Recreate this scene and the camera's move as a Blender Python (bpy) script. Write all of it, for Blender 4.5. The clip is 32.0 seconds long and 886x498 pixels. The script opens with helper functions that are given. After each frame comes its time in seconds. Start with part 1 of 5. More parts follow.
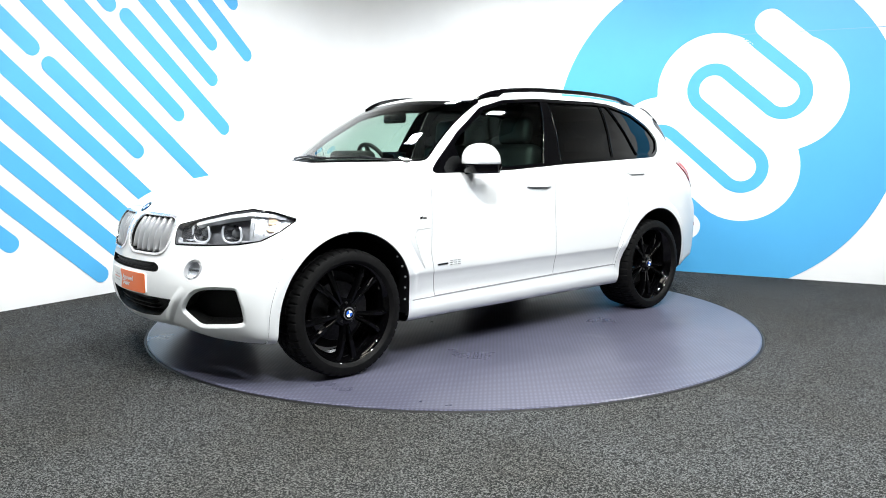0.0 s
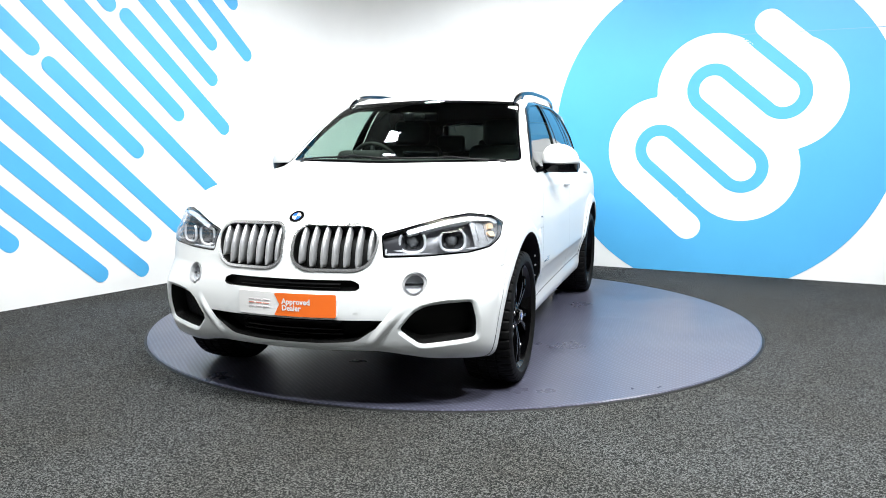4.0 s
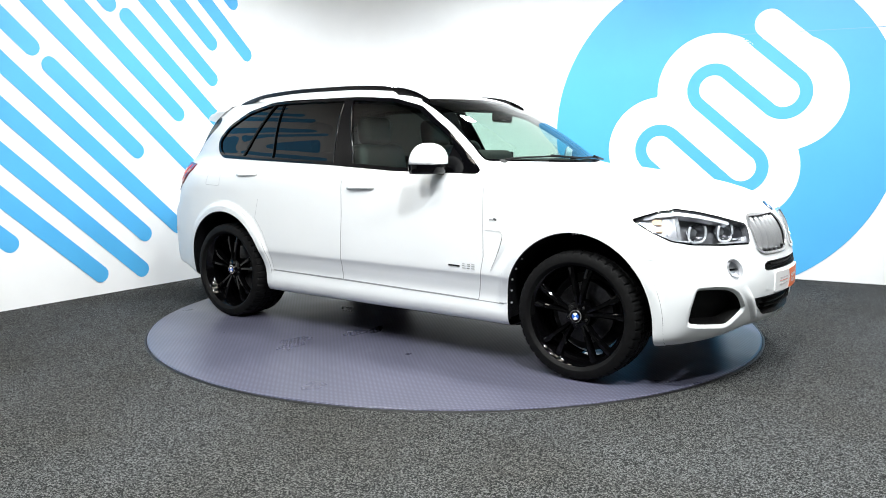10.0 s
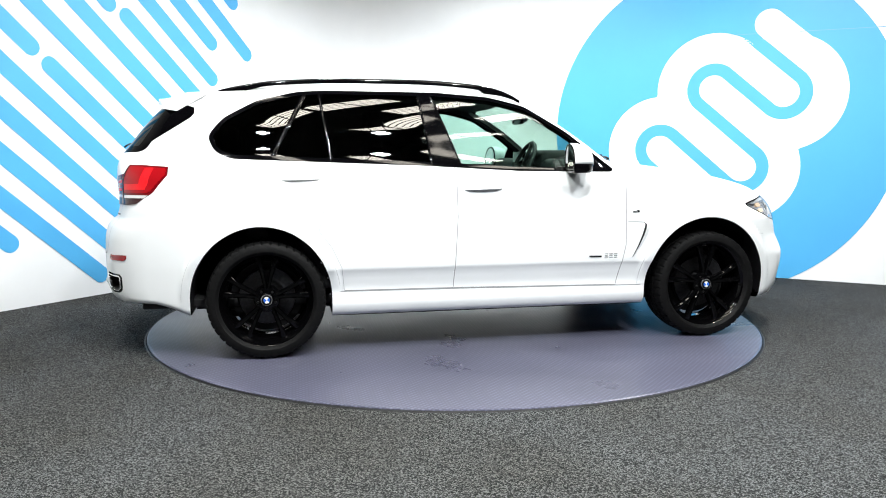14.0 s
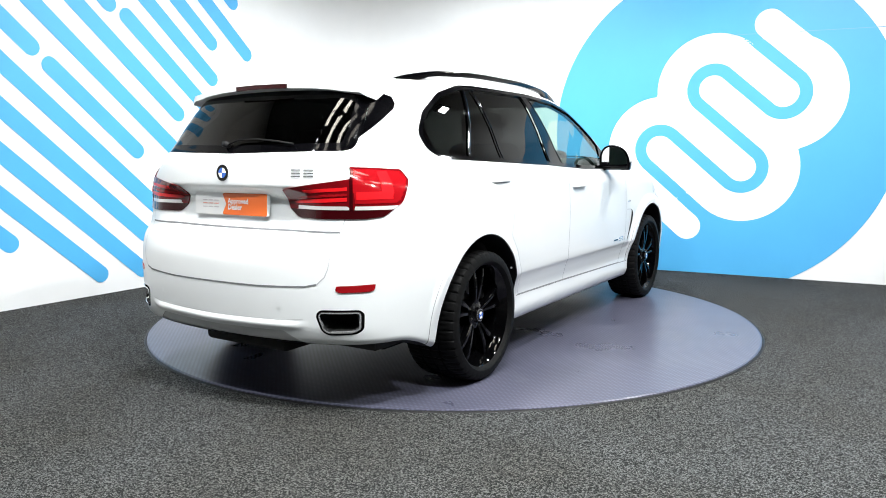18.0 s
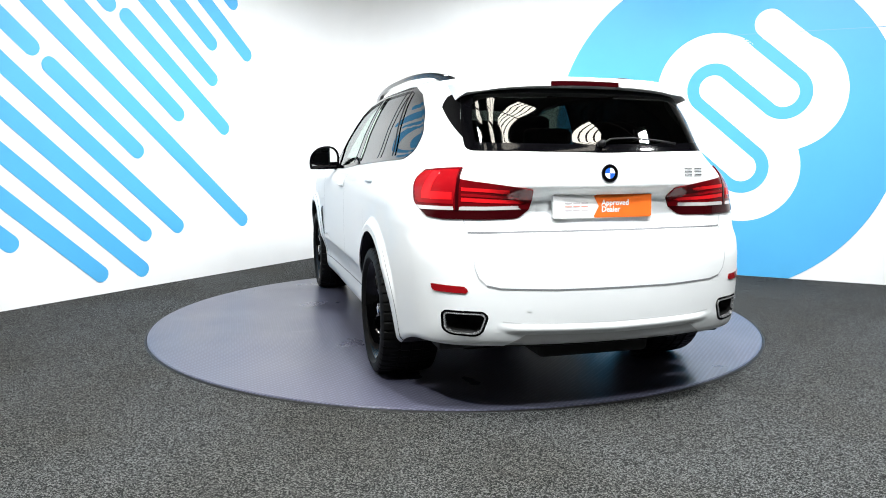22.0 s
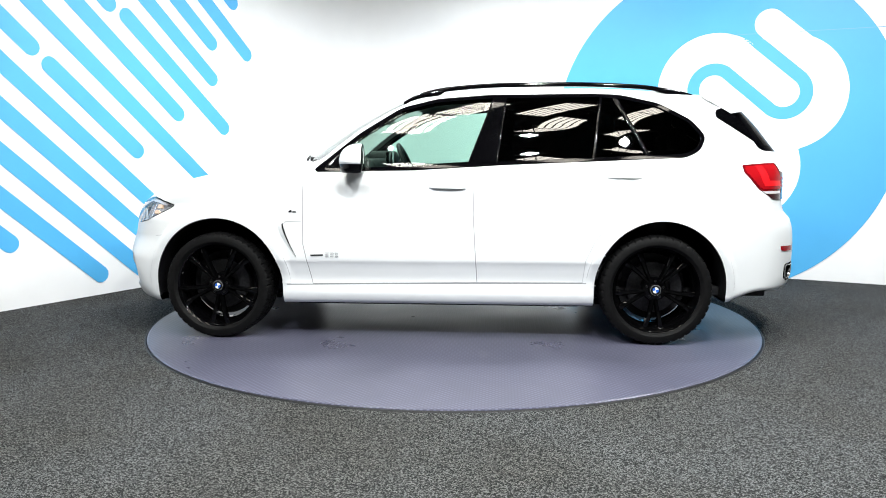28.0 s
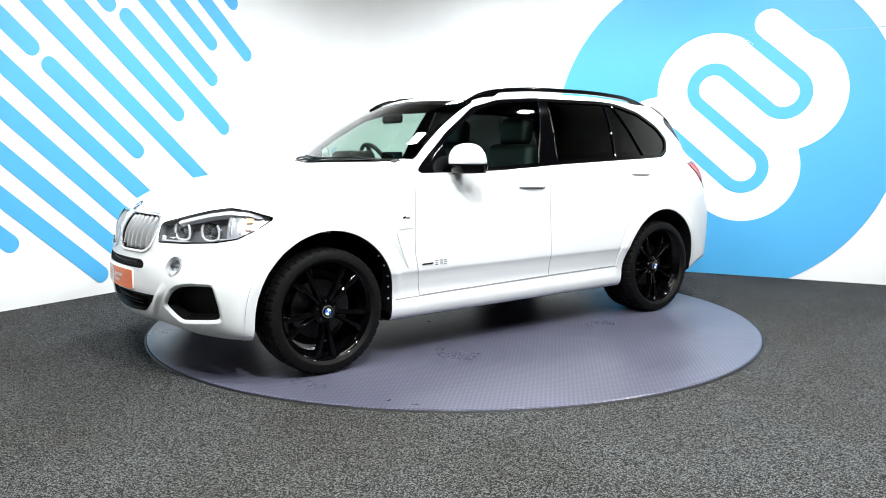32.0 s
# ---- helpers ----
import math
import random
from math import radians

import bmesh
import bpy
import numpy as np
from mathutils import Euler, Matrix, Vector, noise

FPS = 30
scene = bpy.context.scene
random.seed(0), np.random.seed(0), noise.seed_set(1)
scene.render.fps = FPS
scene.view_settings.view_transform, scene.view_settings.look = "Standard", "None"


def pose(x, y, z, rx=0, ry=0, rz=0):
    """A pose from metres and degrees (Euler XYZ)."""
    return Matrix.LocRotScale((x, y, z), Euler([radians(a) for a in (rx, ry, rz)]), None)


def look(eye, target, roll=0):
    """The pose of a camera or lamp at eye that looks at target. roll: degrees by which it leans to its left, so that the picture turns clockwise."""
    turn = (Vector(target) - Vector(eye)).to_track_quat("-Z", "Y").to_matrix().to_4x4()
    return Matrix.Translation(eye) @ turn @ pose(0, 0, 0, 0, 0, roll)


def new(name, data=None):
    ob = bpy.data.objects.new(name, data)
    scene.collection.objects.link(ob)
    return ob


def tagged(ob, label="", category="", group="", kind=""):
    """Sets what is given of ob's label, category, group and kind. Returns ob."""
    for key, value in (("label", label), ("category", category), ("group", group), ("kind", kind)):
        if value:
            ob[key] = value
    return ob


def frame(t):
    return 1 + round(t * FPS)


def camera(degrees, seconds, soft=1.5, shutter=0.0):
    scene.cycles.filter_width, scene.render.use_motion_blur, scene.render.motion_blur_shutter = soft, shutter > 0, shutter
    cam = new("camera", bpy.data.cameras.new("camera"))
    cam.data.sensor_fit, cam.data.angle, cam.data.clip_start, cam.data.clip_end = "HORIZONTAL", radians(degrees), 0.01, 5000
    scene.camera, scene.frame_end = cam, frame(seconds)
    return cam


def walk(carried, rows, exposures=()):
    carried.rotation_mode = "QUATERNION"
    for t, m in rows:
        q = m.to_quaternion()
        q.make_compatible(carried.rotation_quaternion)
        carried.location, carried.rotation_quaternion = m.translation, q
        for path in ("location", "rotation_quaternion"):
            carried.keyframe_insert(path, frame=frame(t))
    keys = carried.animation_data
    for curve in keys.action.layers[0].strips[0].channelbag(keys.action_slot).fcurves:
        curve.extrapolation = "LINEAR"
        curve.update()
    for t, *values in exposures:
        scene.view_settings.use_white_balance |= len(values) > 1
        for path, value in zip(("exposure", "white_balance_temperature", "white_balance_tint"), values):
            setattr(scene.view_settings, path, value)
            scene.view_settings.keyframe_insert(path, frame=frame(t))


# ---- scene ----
# ---------------------------------------------------------------- camera
cam = camera(60.78, 32.0, 0.95)
CAM_ROWS = look((0.0, -5.8253, 1.2441), (-0.0773, 0.0, 0.5160), -0.09)
walk(cam, [(0.0, CAM_ROWS), (32.0, CAM_ROWS)])

# ---------------------------------------------------------------- world and lamps
world = bpy.data.worlds.new("world")
scene.world = world
world.use_nodes = True
world.node_tree.nodes["Background"].inputs[0].default_value = (0.5, 0.55, 0.6, 1)
world.node_tree.nodes["Background"].inputs[1].default_value = 0.02
scene.view_settings.exposure = 0.045


def area_lamp(x, y, z, sx, sy, watts, tx=0.0, ty=0.0, tz=0.0, colour=(0.94, 0.985, 1.0)):
    data = bpy.data.lights.new("panel_light", "AREA")
    data.shape, data.size, data.size_y, data.energy, data.color = "RECTANGLE", sx, sy, watts, colour
    ob = new("panel_light", data)
    ob.matrix_world = look((x, y, z), (x + tx, y + ty, z + tz))
    return ob


# square flood lamps hung in a ring over the turntable: x, y, z, watts
FLOODS = [(-1.04, 0.40, 3.35, 56), (0.75, 1.00, 3.35, 50), (2.55, -0.05, 3.35, 65), (-0.35, 1.85, 3.4, 44), (-2.00, -2.71, 4.0, 48), (-1.30, -4.29, 4.0, 132),
          (0.52, -3.80, 4.0, 168), (1.98, -4.24, 4.0, 138), (2.98, -1.95, 4.0, 104)]
for px, py, pz, watts in FLOODS:
    area_lamp(px, py, pz - 0.012, 0.19, 0.19, watts, 0, 0, -1).rotation_euler.z += radians(45)

# ---------------------------------------------------------------- materials


def material(name, base, rough=0.5, metal=0.0, coat=0.0, vary=0.0, scale=30.0, bump=0.0, bump_scale=200.0, spec=0.5, coat_rough=0.03):
    m = bpy.data.materials.new(name)
    m.use_nodes = True
    nt = m.node_tree
    b = nt.nodes["Principled BSDF"]
    b.inputs["Base Color"].default_value = (*base, 1)
    b.inputs["Roughness"].default_value = rough
    b.inputs["Metallic"].default_value = metal
    b.inputs["Coat Weight"].default_value = coat
    b.inputs["Coat Roughness"].default_value = coat_rough
    b.inputs["Specular IOR Level"].default_value = spec
    tc = nt.nodes.new("ShaderNodeTexCoord")
    if vary:
        n = nt.nodes.new("ShaderNodeTexNoise")
        n.inputs["Scale"].default_value, n.inputs["Detail"].default_value = scale, 6
        nt.links.new(tc.outputs["Object"], n.inputs["Vector"])
        r = nt.nodes.new("ShaderNodeValToRGB")
        r.color_ramp.elements[0].position, r.color_ramp.elements[1].position = 0.3, 0.7
        r.color_ramp.elements[0].color = (*[max(0, c * (1 - vary)) for c in base], 1)
        r.color_ramp.elements[1].color = (*[min(1, c * (1 + vary)) for c in base], 1)
        nt.links.new(n.outputs["Fac"], r.inputs[0])
        nt.links.new(r.outputs[0], b.inputs["Base Color"])
    if bump:
        n2 = nt.nodes.new("ShaderNodeTexNoise")
        n2.inputs["Scale"].default_value, n2.inputs["Detail"].default_value = bump_scale, 4
        nt.links.new(tc.outputs["Object"], n2.inputs["Vector"])
        bp = nt.nodes.new("ShaderNodeBump")
        bp.inputs["Strength"].default_value, bp.inputs["Distance"].default_value = bump, 0.01
        nt.links.new(n2.outputs["Fac"], bp.inputs["Height"])
        nt.links.new(bp.outputs[0], b.inputs["Normal"])
    return m


def glass(name, tint, ior=1.5):
    m = bpy.data.materials.new(name)
    m.use_nodes = True
    nt = m.node_tree
    nt.nodes.remove(nt.nodes["Principled BSDF"])
    out = nt.nodes["Material Output"]
    tr, gl, mix, lw, pw, ma = [nt.nodes.new("ShaderNode" + k) for k in ("BsdfTransparent", "BsdfGlossy", "MixShader", "LayerWeight", "Math", "Math")]
    tr.inputs[0].default_value = (*tint, 1)
    gl.inputs["Roughness"].default_value = 0.01
    f0 = ((ior - 1) / (ior + 1)) ** 2
    lw.inputs[0].default_value = 0.5
    pw.operation, ma.operation = "POWER", "MULTIPLY_ADD"
    pw.inputs[1].default_value, ma.inputs[1].default_value, ma.inputs[2].default_value = 5.0, 1 - f0, f0
    nt.links.new(lw.outputs["Facing"], pw.inputs[0])
    nt.links.new(pw.outputs[0], ma.inputs[0])
    nt.links.new(ma.outputs[0], mix.inputs[0])
    nt.links.new(tr.outputs[0], mix.inputs[1])
    nt.links.new(gl.outputs[0], mix.inputs[2])
    nt.links.new(mix.outputs[0], out.inputs["Surface"])
    return m


def carpet():
    """Heather grey loop carpet: light and dark tufts a few millimetres wide, worn darker in broad patches."""
    m = material("grey_carpet", (0.06, 0.06, 0.06), 0.95, spec=0.1)
    nt = m.node_tree
    b, tc = nt.nodes["Principled BSDF"], nt.nodes.new("ShaderNodeTexCoord")
    vo, no, big = nt.nodes.new("ShaderNodeTexVoronoi"), nt.nodes.new("ShaderNodeTexNoise"), nt.nodes.new("ShaderNodeTexNoise")
    vo.inputs["Scale"].default_value = 220
    no.inputs["Scale"].default_value, no.inputs["Detail"].default_value = 340, 3
    big.inputs["Scale"].default_value, big.inputs["Detail"].default_value = 0.9, 4
    for n in (vo, no, big):
        nt.links.new(tc.outputs["Object"], n.inputs["Vector"])
    sep = nt.nodes.new("ShaderNodeSeparateColor")
    nt.links.new(vo.outputs["Color"], sep.inputs[0])
    mix = nt.nodes.new("ShaderNodeMath")
    mix.operation = "MULTIPLY_ADD"
    nt.links.new(no.outputs["Fac"], mix.inputs[0])
    mix.inputs[1].default_value = 0.7
    nt.links.new(sep.outputs[0], mix.inputs[2])
    ramp = nt.nodes.new("ShaderNodeValToRGB")
    e = ramp.color_ramp.elements
    e[0].position, e[0].color = 0.30, (0.0040, 0.0043, 0.0045, 1)
    e[1].position, e[1].color = 1.0, (0.152, 0.158, 0.160, 1)
    mid = e.new(0.68)
    mid.color = (0.0215, 0.0225, 0.0229, 1)
    half = nt.nodes.new("ShaderNodeMath")
    half.operation = "MULTIPLY"
    half.inputs[1].default_value = 0.78
    nt.links.new(mix.outputs[0], half.inputs[0])
    nt.links.new(half.outputs[0], ramp.inputs[0])
    wear = nt.nodes.new("ShaderNodeMix")
    wear.data_type, wear.blend_type = "RGBA", "MULTIPLY"
    r2 = nt.nodes.new("ShaderNodeValToRGB")
    r2.color_ramp.elements[0].position, r2.color_ramp.elements[0].color = 0.35, (0.80, 0.77, 0.72, 1)
    r2.color_ramp.elements[1].position, r2.color_ramp.elements[1].color = 0.6, (1, 1, 1, 1)
    nt.links.new(big.outputs["Fac"], r2.inputs[0])
    wear.inputs[0].default_value = 1.0
    nt.links.new(ramp.outputs[0], wear.inputs[6])
    nt.links.new(r2.outputs[0], wear.inputs[7])
    nt.links.new(wear.outputs[2], b.inputs["Base Color"])
    bp = nt.nodes.new("ShaderNodeBump")
    bp.inputs["Strength"].default_value, bp.inputs["Distance"].default_value = 0.7, 0.006
    nt.links.new(mix.outputs[0], bp.inputs["Height"])
    nt.links.new(bp.outputs[0], b.inputs["Normal"])
    return m


def tread_plate():
    """Blue-grey painted steel with a small raised tread, scuffed in places."""
    m = material("blue_grey_plate", (0.12, 0.125, 0.17), 0.3)
    nt = m.node_tree
    b, tc = nt.nodes["Principled BSDF"], nt.nodes.new("ShaderNodeTexCoord")
    b.inputs["Specular IOR Level"].default_value = 0.27
    mp = nt.nodes.new("ShaderNodeMapping")
    mp.inputs["Rotation"].default_value = (0, 0, radians(45))
    nt.links.new(tc.outputs["Object"], mp.inputs["Vector"])
    ch = nt.nodes.new("ShaderNodeTexVoronoi")
    ch.voronoi_dimensions = "2D"
    ch.inputs["Scale"].default_value, ch.inputs["Randomness"].default_value = 42, 0.0
    nt.links.new(mp.outputs[0], ch.inputs["Vector"])
    big, fine = nt.nodes.new("ShaderNodeTexNoise"), nt.nodes.new("ShaderNodeTexNoise")
    big.inputs["Scale"].default_value, big.inputs["Detail"].default_value = 1.6, 5
    fine.inputs["Scale"].default_value, fine.inputs["Detail"].default_value = 14, 6
    for n in (big, fine):
        nt.links.new(tc.outputs["Object"], n.inputs["Vector"])
    lvl = nt.nodes.new("ShaderNodeMapRange")
    lvl.inputs[1].default_value, lvl.inputs[2].default_value = 0.18, 0.42
    lvl.inputs[3].default_value, lvl.inputs[4].default_value = 1.0, 0.0
    nt.links.new(ch.outputs["Distance"], lvl.inputs[0])
    rr = nt.nodes.new("ShaderNodeMapRange")
    rr.inputs[1].default_value, rr.inputs[2].default_value, rr.inputs[3].default_value, rr.inputs[4].default_value = 0.35, 0.65, 0.27, 0.36
    nt.links.new(big.outputs["Fac"], rr.inputs[0])
    nt.links.new(rr.outputs[0], b.inputs["Roughness"])
    ramp = nt.nodes.new("ShaderNodeValToRGB")
    e = ramp.color_ramp.elements
    e[0].position, e[0].color = 0.32, (0.072, 0.073, 0.106, 1)
    e[1].position, e[1].color = 0.68, (0.093, 0.094, 0.134, 1)
    nt.links.new(big.outputs["Fac"], ramp.inputs[0])
    dots = nt.nodes.new("ShaderNodeMix")
    dots.data_type, dots.blend_type = "RGBA", "MULTIPLY"
    dots.inputs[0].default_value = 1.0
    worn = nt.nodes.new("ShaderNodeMapRange")
    worn.inputs[3].default_value, worn.inputs[4].default_value = 0.80, 1.30
    nt.links.new(lvl.outputs[0], worn.inputs[0])
    nt.links.new(ramp.outputs[0], dots.inputs[6])
    nt.links.new(worn.outputs[0], dots.inputs[7])
    scuff = nt.nodes.new("ShaderNodeMix")
    scuff.data_type = "RGBA"
    where = nt.nodes.new("ShaderNodeMapRange")
    where.inputs[1].default_value, where.inputs[2].default_value = 0.66, 0.74
    where.inputs[3].default_value, where.inputs[4].default_value = 0.0, 0.35
    fine.inputs["Scale"].default_value, fine.inputs["Detail"].default_value, fine.inputs["Distortion"].default_value = 2.6, 9, 1.2
    nt.links.new(fine.outputs["Fac"], where.inputs[0])
    nt.links.new(where.outputs[0], scuff.inputs[0])
    nt.links.new(dots.outputs[2], scuff.inputs[6])
    scuff.inputs[7].default_value = (0.13, 0.135, 0.165, 1)
    nt.links.new(scuff.outputs[2], b.inputs["Base Color"])
    bp = nt.nodes.new("ShaderNodeBump")
    bp.inputs["Strength"].default_value, bp.inputs["Distance"].default_value = 0.14, 0.0015
    nt.links.new(lvl.outputs[0], bp.inputs["Height"])
    nt.links.new(bp.outputs[0], b.inputs["Normal"])
    return m


PAINT = material("white_car_paint", (0.78, 0.80, 0.81), 0.40, 0, 0.35, 0.012, 2.0, spec=0.35)
BLACK_GLOSS = material("gloss_black_trim", (0.0015, 0.0015, 0.002), 0.06, 0, 0.0, spec=0.22)
FIN_BLACK = material("black_fin_plastic", (0.0015, 0.0015, 0.002), 0.08, 0, 0.0, spec=0.08)
BLACK_PLASTIC = material("black_plastic", (0.007, 0.007, 0.008), 0.5, 0, 0, 0.3, 60, 0.15, 400, 0.25)
GRILLE_BLACK = material("grille_black", (0.004, 0.004, 0.004), 0.5, 0, 0, 0.3, 200, 0.3, 500, 0.2)
RUBBER = material("tyre_rubber", (0.0045, 0.0045, 0.0047), 0.6, 0, 0, 0.25, 40, 0.08, 300, 0.11)
RIM_BLACK = material("gloss_black_alloy", (0.001, 0.001, 0.0012), 0.05, 0.0, 0.0, spec=0.2)
CHROME = material("chrome", (0.84, 0.85, 0.87), 0.16, 0.85)
CHROME_SOFT = material("soft_chrome", (0.74, 0.75, 0.77), 0.3, 0.6)
CHROME_DARK = material("smoked_chrome", (0.16, 0.165, 0.175), 0.18, 1.0)
STEEL = material("brake_steel", (0.06, 0.06, 0.062), 0.4, 1.0, 0, 0.2, 80)
DARK_METAL = material("dark_metal", (0.05, 0.05, 0.055), 0.45, 0.8, 0, 0.2, 60)
SATIN = material("satin_silver", (0.60, 0.61, 0.63), 0.35, 0.75)
DARK = material("dark_void", (0.004, 0.004, 0.004), 0.9)
GAP = material("panel_gap_grey", (0.16, 0.165, 0.175), 0.8)
GAP_MID = material("door_gap_grey", (0.26, 0.265, 0.275), 0.8)
# car white with soft shade put into its colour, for handles and bumper crease
SHADE_WHITE = material("shaded_white_paint", (0.62, 0.63, 0.64), 0.5)
GAP_SOFT = material("shallow_gap_grey", (0.45, 0.46, 0.48), 0.7)
SENSOR = material("sensor_white", (0.77, 0.79, 0.80), 0.4)
DIFFUSER = material("grey_bumper_insert", (0.58, 0.585, 0.595), 0.4, 0.3, 0.5)
RED = material("red_lens", (0.115, 0.002, 0.004), 0.10, 0, 0.0, spec=0.3)
RED_MID = material("clear_red_lens", (0.26, 0.004, 0.007), 0.10, 0, 0.0, spec=0.3)
RED_BRIGHT = material("bright_red_lens", (0.62, 0.010, 0.014), 0.12, 0, 0.0, spec=0.3)
RED_DARK = material("dark_red_lens", (0.028, 0.001, 0.002), 0.10, 0, 0.0, spec=0.3)
SILVER_LENS = material("silver_lens", (0.70, 0.68, 0.68), 0.2, 0.3, 1.0)
AMBER = material("amber_lens", (0.78, 0.56, 0.38), 0.2, 0, 1.0)
LAMP_FACET = material("faceted_lamp_reflector", (0.66, 0.68, 0.71), 0.2, 0.6, 0.4, 0.2, 38, 0.22, 45)
LAMP_DARK = material("grey_lamp_housing", (0.30, 0.305, 0.32), 0.28, 0.6, 0.5)
LAMP_BOWL = material("grey_projector_bowl", (0.11, 0.113, 0.122), 0.25, 0.5, 0.5)
LAMP_BLACK = material("black_lamp_mask", (0.028, 0.029, 0.034), 0.3, 0.2, 0.5)
LAMP_WHITE = material("bright_lamp_reflector", (0.80, 0.82, 0.85), 0.25, 0.35, 0.6)
RING_WHITE = material("light_ring_white", (0.66, 0.68, 0.71), 0.2, 0.2, 1.0)
LENS_DARK = material("projector_glass", (0.10, 0.105, 0.11), 0.05, 0.0, 1.0)
EMBLEM_BLUE = material("emblem_blue", (0.02, 0.12, 0.55), 0.2, 0, 1.0)
EMBLEM_WHITE = material("emblem_white", (0.82, 0.83, 0.85), 0.2, 0, 1.0)
PLATE_WHITE = material("plate_white", (0.80, 0.80, 0.80), 0.4)
ORANGE = material("plate_orange", (0.86, 0.16, 0.02), 0.4)
MARK_RED = material("mark_red", (0.75, 0.32, 0.26), 0.5)
MARK_GREY = material("mark_grey", (0.55, 0.50, 0.52), 0.5)
MIRROR = material("mirror_silver", (0.85, 0.86, 0.88), 0.02, 1.0)
LEATHER = material("black_leather", (0.009, 0.009, 0.0095), 0.5, 0, 0, 0.2, 30, 0.25, 250)
LENS_CLEAR = glass("clear_lens", (0.94, 0.95, 0.97))
GLASS_FRONT = glass("green_tinted_glass", (0.60, 0.78, 0.71), 1.7)
GLASS_SCREEN = glass("windscreen_glass", (0.66, 0.76, 0.70), 1.7)
GLASS_DARK = glass("privacy_glass", (0.018, 0.018, 0.018), 1.58)
GLASS_REAR = glass("tinted_rear_glass", (0.03, 0.034, 0.032), 1.6)
CABIN = material("black_cabin_trim", (0.015, 0.015, 0.016), 0.7, 0, 0, 0.3, 50, 0.2, 300)
WALL_WHITE = material("white_wall_paint", (0.80, 0.81, 0.82), 0.6, 0, 0, 0.02, 3, 0.05, 80)
CARPET = carpet()
DISC_PAINT = tread_plate()
BLUE = material("blue_vinyl", (0.076, 0.40, 0.75), 0.5, 0, 0, 0.03, 1.2)
JOINT = material("joint_filler", (0.16, 0.40, 0.70), 0.6)
GREY_WALL = material("grey_wall", (0.07, 0.07, 0.073), 0.8, 0, 0, 0.1, 2)


def glowing(name, colour, strength):
    m = material(name, colour, 0.5)
    b = m.node_tree.nodes["Principled BSDF"]
    b.inputs["Emission Color"].default_value = (*colour, 1)
    b.inputs["Emission Strength"].default_value = strength
    return m


LED_GLOW = glowing("led_diffuser", (1.0, 0.98, 0.95), 60.0)
SKYLIGHT_GLOW = glowing("rooflight_sheet", (1.0, 0.945, 0.84), 24.0)
DARK_CEILING = material("dark_ceiling", (0.03, 0.03, 0.031), 0.8, 0, 0, 0.1, 2)

# ---------------------------------------------------------------- mesh helpers


def mesh_object(name, verts, faces, mat, parent=None, label="", normals=None, smooth=True, shift=(0, 0, 0)):
    me = bpy.data.meshes.new(name)
    v = np.asarray(verts, float) + np.asarray(shift, float)
    me.from_pydata(v.tolist(), [], faces.tolist() if isinstance(faces, np.ndarray) else faces)
    me.materials.append(mat)
    if smooth:
        me.polygons.foreach_set("use_smooth", [True] * len(me.polygons))
    me.update()
    if normals is not None:
        me.normals_split_custom_set_from_vertices(np.asarray(normals).tolist())
    ob = new(name, me)
    if parent is not None:
        ob.parent = parent
    if label:
        ob["label"] = label
    return ob


def part(name, bm, mat, parent, label="", smooth=False):
    me = bpy.data.meshes.new(name)
    bm.to_mesh(me)
    bm.free()
    me.materials.append(mat)
    if smooth:
        me.polygons.foreach_set("use_smooth", [True] * len(me.polygons))
        me.set_sharp_from_angle(angle=radians(40))
    ob = new(name, me)
    if parent is not None:
        ob.parent = parent
    if label:
        ob["label"] = label
    return ob


def smooth_table(points):
    """A smooth monotone curve through a short table of (x, value) pairs."""
    xs = np.array([p[0] for p in points], float)
    ys = np.array([p[1] for p in points], float)
    h, d = np.diff(xs), np.diff(ys) / np.diff(xs)
    m = np.empty(len(xs))
    m[0], m[-1] = d[0], d[-1]
    for i in range(1, len(xs) - 1):
        w1, w2 = 2 * h[i] + h[i - 1], h[i] + 2 * h[i - 1]
        m[i] = 0 if d[i - 1] * d[i] <= 0 else (w1 + w2) / (w1 / d[i - 1] + w2 / d[i])

    def f(x):
        x = np.asarray(x, float)
        c = np.clip(x, xs[0], xs[-1])
        i = np.clip(np.searchsorted(xs, c) - 1, 0, len(xs) - 2)
        t = (c - xs[i]) / h[i]
        v = (2 * t**3 - 3 * t**2 + 1) * ys[i] + (t**3 - 2 * t**2 + t) * h[i] * m[i] + (3 * t**2 - 2 * t**3) * ys[i + 1] + (t**3 - t**2) * h[i] * m[i + 1]
        return v + (x - c) * np.where(x < c, m[0], m[-1])
    return f


def poly_sdf(px, py, pts):
    """Signed distance to a closed polygon, negative inside."""
    px, py = np.asarray(px, float), np.asarray(py, float)
    best, inside = np.full(px.shape, 1e9), np.zeros(px.shape, bool)
    n = len(pts)
    for i in range(n):
        ax, ay = pts[i]
        bx, by = pts[(i + 1) % n]
        ex, ey = bx - ax, by - ay
        t = np.clip(((px - ax) * ex + (py - ay) * ey) / (ex * ex + ey * ey + 1e-12), 0, 1)
        best = np.minimum(best, np.hypot(px - ax - t * ex, py - ay - t * ey))
        if abs(ey) > 1e-12:
            cross = ((ay > py) != (by > py)) & (px < ex * (py - ay) / ey + ax)
            inside ^= cross
    return np.where(inside, -best, best)


def capsule_sdf(px, py, a, b, r):
    ex, ey = b[0] - a[0], b[1] - a[1]
    t = np.clip(((px - a[0]) * ex + (py - a[1]) * ey) / (ex * ex + ey * ey + 1e-12), 0, 1)
    return np.hypot(px - a[0] - t * ex, py - a[1] - t * ey) - r


